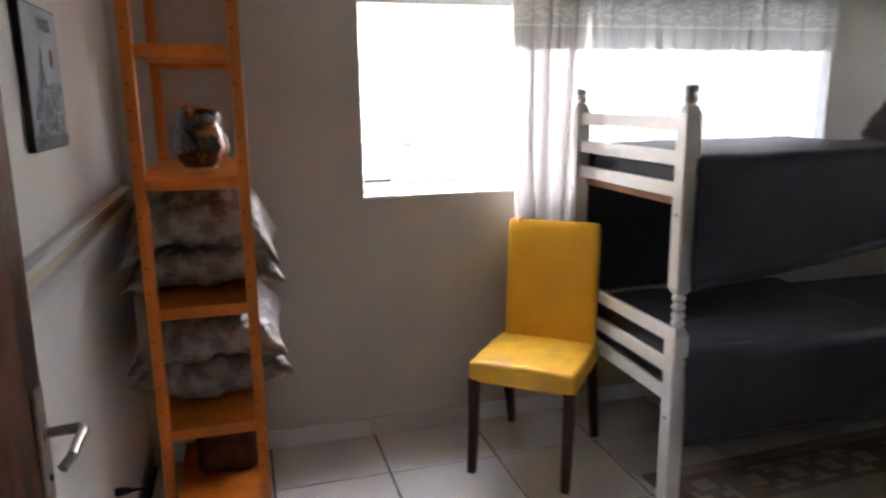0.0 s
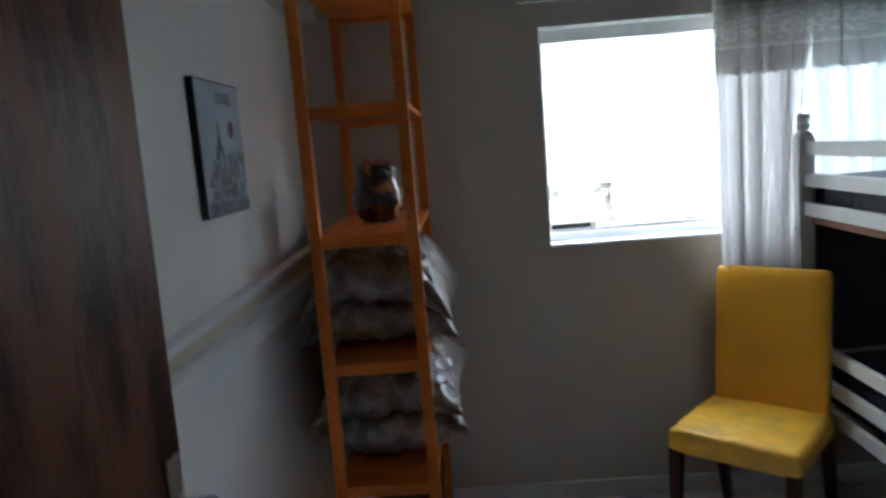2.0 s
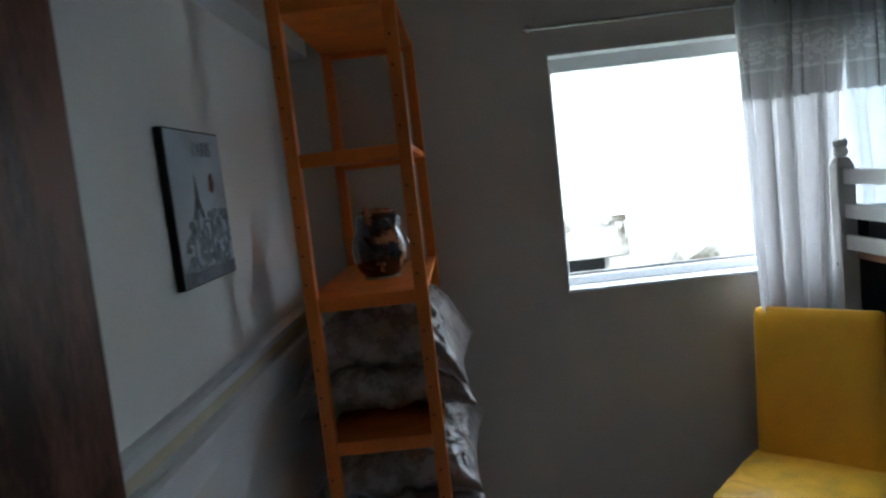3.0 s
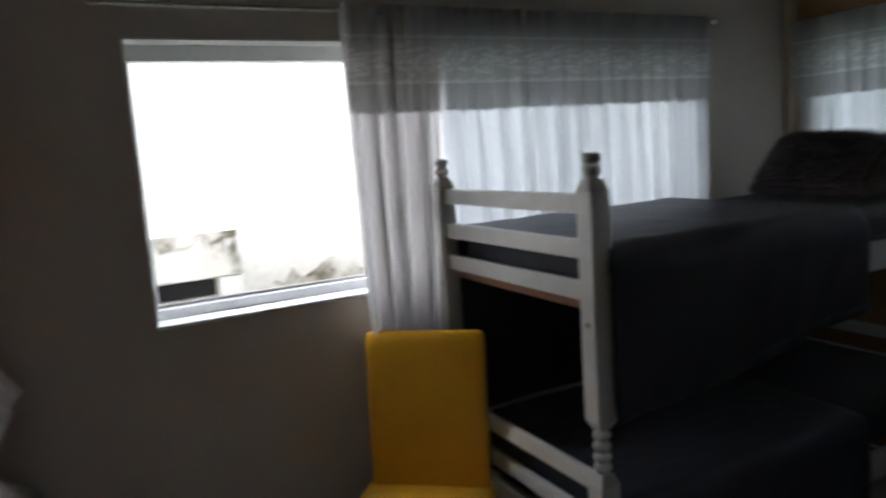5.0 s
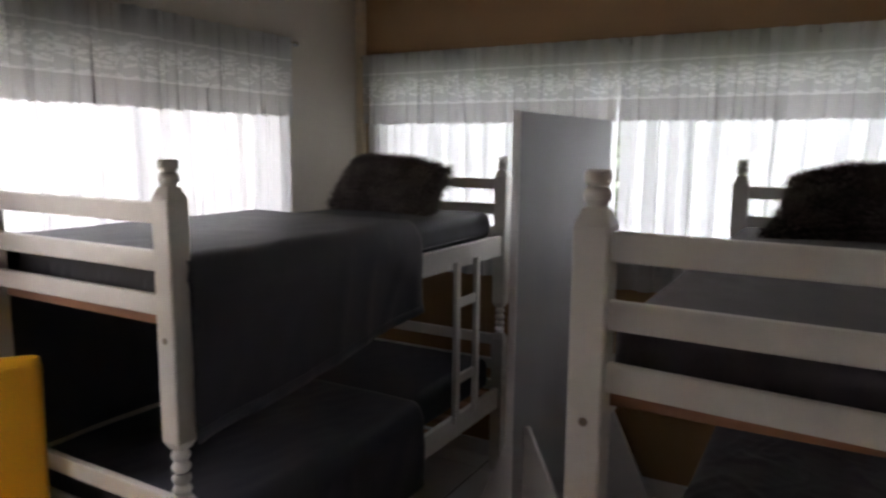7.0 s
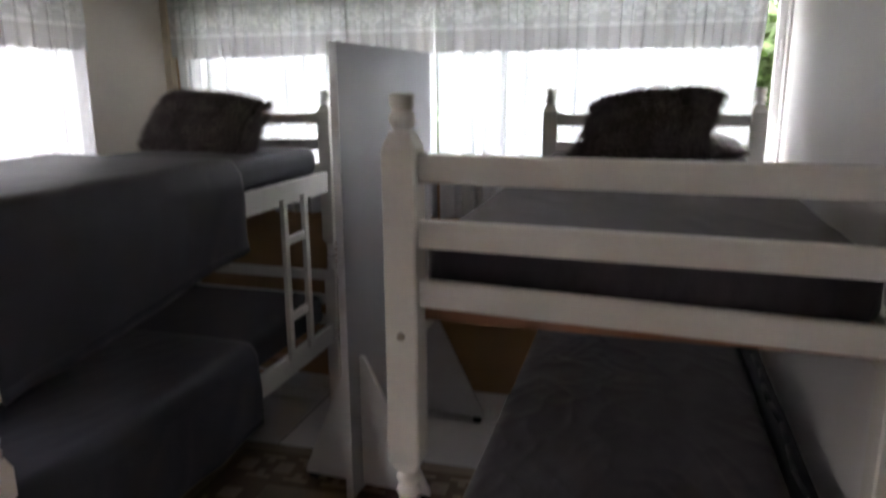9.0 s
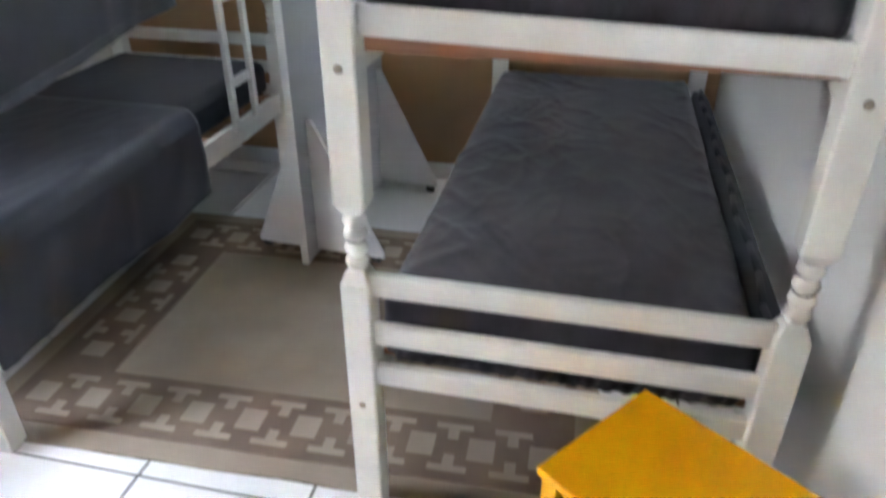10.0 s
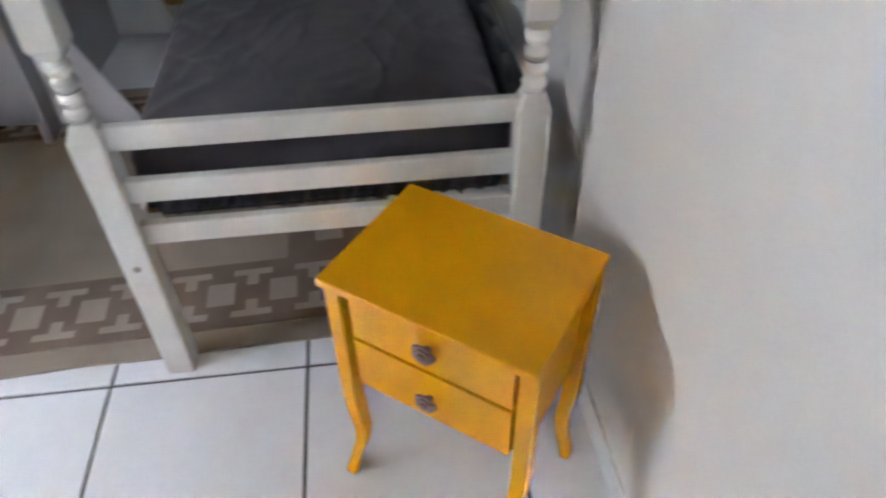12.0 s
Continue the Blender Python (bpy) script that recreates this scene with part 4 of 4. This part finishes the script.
    me = bpy.data.meshes.new_from_object(to)
    bpy.data.objects.remove(to)
    me.materials.append(M_INKMID)
    t = new("title", me)
    t.parent = p
    t.matrix_world = Matrix.Translation((X + 0.0004, y0 + 0.60 * (y1 - y0), z1 - 0.055)) @ Matrix(((0, 0, 1, 0), (1, 0, 0, 0), (0, 1, 0, 0), (0, 0, 0, 1)))
    return p


picture()


# ---- open door ----
def door():
    d = tagged(new("door_1"), "open brown varnished wooden door with a steel lever handle", "door", "", "structure")
    hang = Matrix.Identity(4)
    hang[1][2], hang[1][3] = 0.020, -0.020
    part("leaf", box((-1.818, YD + 0.03, 0.008), (-1.783, 0.051, 2.09), 0.003, 2, hang), M_DOOR, d)
    h = bmesh.new()
    add_box(h, (-1.783, -0.010, 0.84), (-1.777, 0.037, 1.05), 0.0025)
    pl = part("handle_plate", h, M_STEEL, d, "steel handle plate")
    h = bmesh.new()
    add_tube(h, (-1.777, 0.019, 0.965), (-1.774, 0.019, 0.965), 0.015)
    add_tube(h, (-1.774, 0.019, 0.965), (-1.722, 0.019, 0.968), 0.009)
    add_tube(h, (-1.726, 0.022, 0.968), (-1.717, 0.004, 0.966), 0.009)
    add_tube(h, (-1.718, 0.006, 0.966), (-1.722, -0.062, 0.957), 0.0085)
    add_tube(h, (-1.722, -0.060, 0.957), (-1.732, -0.082, 0.948), 0.008)
    part("lever", h, M_STEEL, pl, "steel lever")
    h = bmesh.new()
    add_lathe(h, [(0.006, 0), (0.006, 0.002)], 12, m=Matrix.Translation((-1.777, 0.018, 0.885)) @ pose(0, 0, 0, 0, 90, 0))
    part("keyhole", h, M_RUBBER, pl)
    fr = bmesh.new()
    add_box(fr, (XW - 0.15, -0.90, 0), (XW + 0.012, -0.871, 2.07), 0.003)
    add_box(fr, (XW - 0.15, -1.70, 0), (XW + 0.012, -1.67, 2.07), 0.003)
    add_box(fr, (XW - 0.15, -1.70, 2.07), (XW + 0.012, -0.871, 2.099), 0.003)
    part("door_frame", fr, M_DOOR, d)


door()

sw = thing("light_switch", pose(-0.657, YS, 1.086), "white plastic light switch on the wall", "switch")
part("plate", box((-0.036, 0, -0.042), (0.036, 0.008, 0.042), 0.004, 3), M_PLASTIC, sw)
part("rocker", box((-0.014, 0.008, -0.024), (0.014, 0.013, 0.024), 0.002), M_PLASTIC, sw)

plug = thing("power_plug", pose(XW, 0.985, 0.315), "black power plug in the wall beside the shelf", "plug")
b = bmesh.new()
add_lathe(b, [(0.013, 0.0), (0.014, 0.016), (0.011, 0.036), (0.006, 0.048), (0.0035, 0.085)], 14, m=pose(0, 0, 0, 0, 90, 0))
part("plug_body", b, M_RUBBER, plug)


# ---- curtains ----
def curtain_rod(name, a, b, label):
    a, b = Vector(a), Vector(b)
    r = thing(name, Matrix.Identity(4), label, "curtain rod", "curtain rods")
    bm = bmesh.new()
    add_tube(bm, a, b, 0.0075, 14)
    part("pole", bm, M_CHROME, r)
    d = (b - a).normalized()
    for p, s in ((a, -1), (b, 1)):
        bm = bmesh.new()
        q = (d * s).to_track_quat("Z", "Y").to_matrix().to_4x4()
        add_lathe(bm, [(0.008, -0.004), (0.013, 0.002), (0.014, 0.012), (0.010, 0.022), (0.004, 0.027)], 14, m=Matrix.Translation(p) @ q)
        part("finial", bm, M_CHROME, r)
    nrm = Vector((0, 1, 0)) if abs(d.x) > 0.5 else Vector((1, 0, 0))
    wall = YN - a.y if abs(d.x) > 0.5 else XE - a.x
    for f in (0.03, 0.97):
        p = a.lerp(b, f)
        bm = bmesh.new()
        add_tube(bm, p, p + nrm * wall, 0.005, 8)
        part("bracket", bm, M_CHROME, r)


def curtain(m, w_top, w_bot, shift, z_top, z_bot, folds, label, seed, bunch=1.0, amp=0.016, billow=0.0):
    """Local frame: x along the rod, y towards the room, z up. A voile panel with a lace valance in front."""
    c = thing("curtain", m, label, "curtain", "white voile curtains")
    ph = seed * 1.7
    def wave(u, z, k=1.0):
        f = 0.75 + 0.25 * min(1.0, (z_top - z) / 0.5)
        a = amp * k * f
        k2 = u + 0.045 * noise.noise(Vector((u * 5.0, seed, z * 0.5)))
        return a * (math.sin(k2 * folds * 2 * math.pi + ph + 0.9 * math.sin(u * 7 + seed)) + 0.35 * math.sin(k2 * folds * 4.4 * math.pi + seed * 3))
    def at(u, z, fold=True):
        t = (z_top - z) / (z_top - z_bot)
        t2 = max(0.0, t) ** 1.1
        x = u * (w_top + (w_bot - w_top) * t2) + shift * t2
        if not fold:
            return x
        c2 = w_top / (4 * math.pi * folds) * (0.3 + 1.4 * (0.5 + 0.5 * noise.noise(Vector((u * folds * 0.9, seed, 0.0)))) * min(1.0, 0.25 + 2.0 * max(0.0, t)))
        e = min(1.0, 12 * u, 12 * (1 - u))
        return x + e * c2 * math.sin(u * folds * 4 * math.pi + 2 * ph + 0.6 * math.sin(u * 9 + seed))
    def voile(u, v):
        z = z_top + (z_bot - z_top) * v
        return Vector((at(u, z), wave(u, z) - 0.006 + billow * v ** 1.3, z))
    n = int(folds * 22)
    part("voile_panel", grid_sheet(voile, n, 24), M_SHEERLIT if bunch > 1 else M_SHEER, c, "sheer white voile", True)
    if bunch > 1:
        part("voile_panel", grid_sheet(lambda u, v: voile((u + 0.03) / 1.06, v) + Vector((0, -0.012 + 0.004 * math.sin(u * 31), 0)), n, 20), M_SHEERLIT, c, "sheer white voile", True)
    off = 0.016
    zl, zb, ze = z_top - 0.085, z_top - 0.245, z_top - 0.345
    def front(u, z, o=0.0):
        t = (z_top - z) / (z_top - z_bot)
        x = u * (w_top + (w_bot - w_top) * max(0.0, t) ** 1.1) + shift * max(0.0, t) ** 1.1
        e = min(1.0, 14 * u, 14 * (1 - u))
        pleat = u * folds * 2.6 * math.pi + ph + 1.3 * math.sin(u * 11 + seed)
        x += e * w_top / (folds * 2.6 * math.pi) * 0.8 * math.sin(pleat * 2)
        return Vector((x, off + o + 0.009 + 0.015 * math.sin(pleat) + 0.004 * math.sin(pleat * 2.7 + seed) + 0.003 * noise.noise(Vector((u * 30, z * 9, seed))), z))
    part("valance", grid_sheet(lambda u, v: front(u, z_top + 0.012 + (zl - z_top - 0.012) * v), n, 6), M_VALANCE, c, "lace valance", True)
    scal = w_top / 0.042
    part("valance_border", grid_sheet(lambda u, v: front(u, zb + (ze + 0.010 * abs(math.sin(u * scal * math.pi)) - zb) * v), int(scal * 6), 5), M_LACEBAND, c, "scalloped lace border", True)
    # lace band: cells inside a rose or leaf are woven dense
    rnd = random.Random(int(seed * 100))
    cols, rows_ = int(w_top / 0.0042), 40
    dense = set()
    def blob(xc, zc, ru, rz, ang):
        ca, sa = math.cos(ang), math.sin(ang)
        reach = max(ru, rz)
        for i in range(max(0, int((xc - reach) / w_top * cols)), min(cols, int((xc + reach) / w_top * cols) + 2)):
            for j in range(rows_):
                dx, dz = (i + 0.5) / cols * w_top - xc, zl + (zb - zl) * (j + 0.5) / rows_ - zc
                if ((dx * ca + dz * sa) / ru) ** 2 + ((dz * ca - dx * sa) / rz) ** 2 < 1:
                    dense.add((i, j))
    k = int(w_top / 0.105)
    for i in range(k):
        xc = (i + 0.5) / k * w_top + rnd.uniform(-0.005, 0.005)
        zc = (zl + zb) / 2 + (0.020 if i % 2 else -0.014)
        blob(xc, zc, 0.010, 0.010, 0)
        for num, rad, ru, rz in ((5, 0.0185, 0.0105, 0.0055), (7, 0.033, 0.0135, 0.0065)):
            for j in range(num):
                a = j * 2 * math.pi / num + 0.5 * rnd.random()
                blob(xc + rad * math.cos(a), zc + rad * math.sin(a), ru, rz, a + math.pi / 2)
        for s in (-1, 1):
            for q in range(3):
                blob(xc + s * (0.043 + 0.010 * q), zc - 0.012 * s + s * 0.020 * (q - 1), 0.014, 0.0055, s * (0.9 - 0.6 * q))
            blob(xc + s * 0.026, zc - 0.050 if i % 2 else zc + 0.050, 0.016, 0.006, -s * 0.5)
    for i in range(cols):
        lift = int(1.6 + 1.5 * math.sin(i * 0.42))
        dense.update((i, j) for j in range(rows_ - 2 - lift, rows_))
        dense.update(((i, 0), (i, 1)))
    b = grid_sheet(lambda u, v: front(u, zl + (zb - zl) * v), cols, rows_)
    for q, f in enumerate(b.faces):
        f.material_index = 1 if divmod(q, rows_) in dense else 0
    lace = part("lace_band", b, M_VALANCE, c, "lace band with rose motifs", True)
    lace.data.materials.append(M_LACE)
    b = bmesh.new()
    m2 = int(w_top / 0.02)
    for i in range(m2):
        u = (i + 0.5) / m2
        for z in (zb + 0.004, zl - 0.002):
            b.faces.new([b.verts.new(front(u + du, z + dz, 0.0035)) for du, dz in ((-0.45 / m2, -0.004), (0.45 / m2, -0.004), (0.45 / m2, 0.004), (-0.45 / m2, 0.004))])
    part("lace_edging", b, M_LACE, c)["kind"] = "stuff"
    # small oval embroidery on the voile
    b = bmesh.new()
    for i in range(int(w_top / 0.14)):
        for j in range(7):
            u = (i + (0.25 if j % 2 else 0.75)) / max(1, int(w_top / 0.14))
            z = ze - 0.06 - j * 0.095
            if z < z_bot + 0.03:
                continue
            p = Vector((at(u, z), wave(u, z) + 0.001, z))
            ring = []
            for q in range(10):
                a = 2 * math.pi * q / 10
                ring.append([b.verts.new(p + Vector((r1 * math.cos(a), 0, r2 * math.sin(a)))) for r1, r2 in ((0.0055, 0.009), (0.0035, 0.0065))])
            for q in range(10):
                b.faces.new((ring[q][0], ring[(q + 1) % 10][0], ring[(q + 1) % 10][1], ring[q][1]))
    part("embroidery", b, M_LACEBAND, c, "oval embroidered dots")["kind"] = "stuff"
    b = bmesh.new()
    rr = 0.014
    add_lathe(b, [(rr, -0.004), (rr + 0.003, -0.002), (rr + 0.003, 0.002), (rr, 0.004)], 14, m=pose(0, 0, 0, 0, 90, 0))
    ring_mesh = mesh_of("ring", b, M_CHROME)
    k = max(3, int(w_top / 0.075))
    for i in range(k):
        o = new("ring", ring_mesh)
        o.parent = c
        o.location = (at((i + 0.5) / k, z_top), 0, z_top - 0.006)
    return c


YC, XC = 1.706, 1.962
curtain_rod("curtain_rod", (-1.0, YC, 2.035), (1.435, YC, 2.035), "thin metal curtain rod above the window")
curtain_rod("curtain_rod", (XC, 1.69, 2.03), (XC, -1.03, 2.03), "thin metal curtain rod above the long window")
NORTH = Matrix(((-1, 0, 0, 0), (0, -1, 0, YC), (0, 0, 1, 0), (0, 0, 0, 1)))
EAST = Matrix(((0, -1, 0, XC), (1, 0, 0, 0), (0, 0, 1, 0), (0, 0, 0, 1)))


def on_north(x_right):
    m = NORTH.copy()
    m[0][3] = x_right
    return m


def on_east(y):
    m = EAST.copy()
    m[1][3] = y
    return m


curtain(on_north(0.075), 0.37, 0.275, 0.100, 2.04, 0.90, 4, "white voile curtain with lace valance pulled aside by the chair", 1.1, 1.3, 0.030, 0.08)
curtain(on_north(1.40), 1.33, 1.32, 0.0, 2.04, 0.92, 13, "white voile curtain with lace valance behind the bunk bed", 2.3, 1.0, 0.019)
curtain(on_east(0.345), 1.335, 1.32, 0.0, 2.03, 0.95, 13, "white voile curtain with lace valance on the long window", 3.7, 1.0, 0.019)
curtain(on_east(-1.01), 1.345, 1.27, 0.065, 2.03, 0.95, 13, "white voile curtain with lace valance ending at the wall", 4.9, 1.0, 0.019)


# ---- outside ----
structure("ground", box((-60, -60, -0.5), (60, 60, -0.35)), M_GROUND, "grassy ground round the house")


def neighbour_wall():
    h = thing("boundary_wall", Matrix.Identity(4), "weathered whitewashed wall with mildew outside the window", "wall")
    part("wall", box((-7, 3.3, -0.35), (9, 3.5, 2.4)), M_OUTWALL, h)
    part("coping", box((-7, 3.26, 2.4), (9, 3.54, 2.46), 0.01), M_CONCRETE, h)
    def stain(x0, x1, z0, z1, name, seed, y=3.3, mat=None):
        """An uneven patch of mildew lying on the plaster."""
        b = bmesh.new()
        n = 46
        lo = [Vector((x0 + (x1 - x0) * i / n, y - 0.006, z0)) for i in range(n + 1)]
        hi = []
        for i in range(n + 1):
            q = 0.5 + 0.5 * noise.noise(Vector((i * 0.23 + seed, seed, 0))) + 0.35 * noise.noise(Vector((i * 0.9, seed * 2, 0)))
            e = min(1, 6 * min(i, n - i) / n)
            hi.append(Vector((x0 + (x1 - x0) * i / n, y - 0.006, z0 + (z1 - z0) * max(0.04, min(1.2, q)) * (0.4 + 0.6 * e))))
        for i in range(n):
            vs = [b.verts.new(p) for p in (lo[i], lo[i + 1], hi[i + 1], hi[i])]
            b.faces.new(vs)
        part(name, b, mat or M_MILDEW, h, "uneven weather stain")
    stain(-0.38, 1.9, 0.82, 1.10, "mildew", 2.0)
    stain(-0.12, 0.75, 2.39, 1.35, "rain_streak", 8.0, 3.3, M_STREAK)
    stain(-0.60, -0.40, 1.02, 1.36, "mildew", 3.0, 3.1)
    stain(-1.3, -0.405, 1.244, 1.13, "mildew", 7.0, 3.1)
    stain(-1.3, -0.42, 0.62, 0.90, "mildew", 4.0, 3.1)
    low = thing("low_wall", Matrix.Identity(4), "low plastered block with a dark opening against the boundary wall", "wall")
    b = bmesh.new()
    add_box(b, (-4.0, 3.1, 1.01), (-0.40, 3.29, 1.245), 0.01)
    add_box(b, (-4.0, 3.1, -0.35), (-0.40, 3.29, 0.90), 0.01)
    add_box(b, (-0.507, 3.1, 0.90), (-0.40, 3.29, 1.01))
    add_box(b, (-4.0, 3.1, 0.90), (-1.3, 3.29, 1.01))
    part("block", b, M_OUTWALL, low)
    part("niche", box((-1.3, 3.27, 0.90), (-0.507, 3.289, 1.01)), M_NICHE, low, "recess back coloured near black for its shade")


neighbour_wall()


def tree(at, h, seed):
    rnd = random.Random(seed)
    t = thing("tree", Matrix.Translation(at), "leafy green tree outside the long window, dimming its light", "tree", "garden trees")
    b = bmesh.new()
    limbs = []
    add_lathe(b, [(0.11, 0), (0.09, 0.5), (0.075, h * 0.45), (0.04, h * 0.8)], 10)
    for i in range(9):
        z = h * (0.3 + 0.055 * i)
        a = rnd.uniform(0, 6.28)
        e = Vector((math.cos(a) * rnd.uniform(0.5, 1.1), math.sin(a) * rnd.uniform(0.5, 1.1), z + rnd.uniform(0.2, 0.7)))
        add_tube(b, (0, 0, z), e, 0.022, 7)
        limbs.append(e)
    part("trunk", b, M_BARK, t)
    vs, fs = [], []
    for _ in range(6000):
        e = limbs[rnd.randrange(len(limbs))] * rnd.uniform(0.5, 1.15)
        c = e + Vector((rnd.gauss(0, 0.3), rnd.gauss(0, 0.3), rnd.gauss(0, 0.27)))
        d = Vector((rnd.uniform(-1, 1), rnd.uniform(-1, 1), rnd.uniform(-1, 0.4))).normalized()
        s = d.cross(Vector((rnd.uniform(-1, 1), rnd.uniform(-1, 1), 1))).normalized() * rnd.uniform(0.022, 0.042)
        ln = rnd.uniform(0.08, 0.15)
        k = len(vs)
        vs += [tuple(c), tuple(c + d * ln * 0.5 + s), tuple(c + d * ln), tuple(c + d * ln * 0.5 - s)]
        fs.append((k, k + 1, k + 2, k + 3))
    me = bpy.data.meshes.new("crown")
    me.from_pydata(vs, [], fs)
    me.materials.append(M_LEAF)
    cr = new("crown", me)
    cr.parent = t
    return t


tree((5.2, -2.2, -0.35), 3.6, 11)
tree((6.4, 0.4, -0.35), 3.9, 12)
tree((5.6, -4.0, -0.35), 3.4, 13)
tree((4.8, 1.4, -0.35), 3.9, 14)
tree((5.0, -0.8, -0.35), 4.0, 15)
# Three more trees, unseen, added to dim the light through the east curtains.
tree((4.4, 0.4, -0.35), 3.7, 16)
tree((6.0, 2.4, -0.35), 4.2, 17)
tree((6.8, -1.6, -0.35), 4.6, 18)


# ---- floor: tiles over a grout bed, with tile skirting ----
fl = structure("floor", box((XW, -1.85, -0.1), (XE, YN, -0.004)), M_GROUT, "white glazed tile floor with dark joints")
T, J = 0.465, 0.0042
tile_meshes = {}
for i in range(-5, 6):
    for j in range(-7, 5):
        x0, x1 = max(XW, i * T + J), min(XE, (i + 1) * T - J)
        y0, y1 = max(-1.85, j * T + J), min(YN, (j + 1) * T - J)
        if x1 - x0 < 0.02 or y1 - y0 < 0.02 or (y1 < YS - 0.02 and x0 > -0.95):
            continue
        key = (round(x1 - x0, 4), round(y1 - y0, 4))
        if key not in tile_meshes:
            tile_meshes[key] = mesh_of("tile", box((0, 0, -0.008), (key[0], key[1], 0), 0.0015, 1), M_TILE)
        o = new("tile", tile_meshes[key])
        o.parent = fl
        o.location = (x0, y0, 0)


def skirting(name, a, b, nrm, label):
    sk = structure(name, box((-0.0001, -0.0001, 0.0001), (0.0001, 0.0001, 0.0002)), M_GROUT, label)
    a, b, nrm = Vector(a), Vector(b), Vector(nrm)
    d = (b - a).normalized()
    s, total = 0.0, (b - a).length
    while s < total - 0.02:
        e = min(total, s + T)
        p, q = a + d * (s + 0.0015), a + d * (e - 0.0015) + nrm * 0.009
        lo = [min(p[k], q[k]) for k in range(2)]
        hi = [max(p[k], q[k]) for k in range(2)]
        part("tile", box((lo[0], lo[1], 0.003), (hi[0], hi[1], 0.085), 0.0015, 1), M_TILE, sk)
        s = e


skirting("baseboard", (XW + 0.01, YN, 0), (XE, YN, 0), (0, -1, 0), "white tile skirting")
skirting("baseboard", (XW, YD, 0), (XW, YN, 0), (1, 0, 0), "white tile skirting")
skirting("baseboard", (-0.95, YS, 0), (XE, YS, 0), (0, 1, 0), "white tile skirting")
skirting("baseboard", (XE, YS + 0.01, 0), (XE, YN - 0.05, 0), (-1, 0, 0), "white tile skirting")
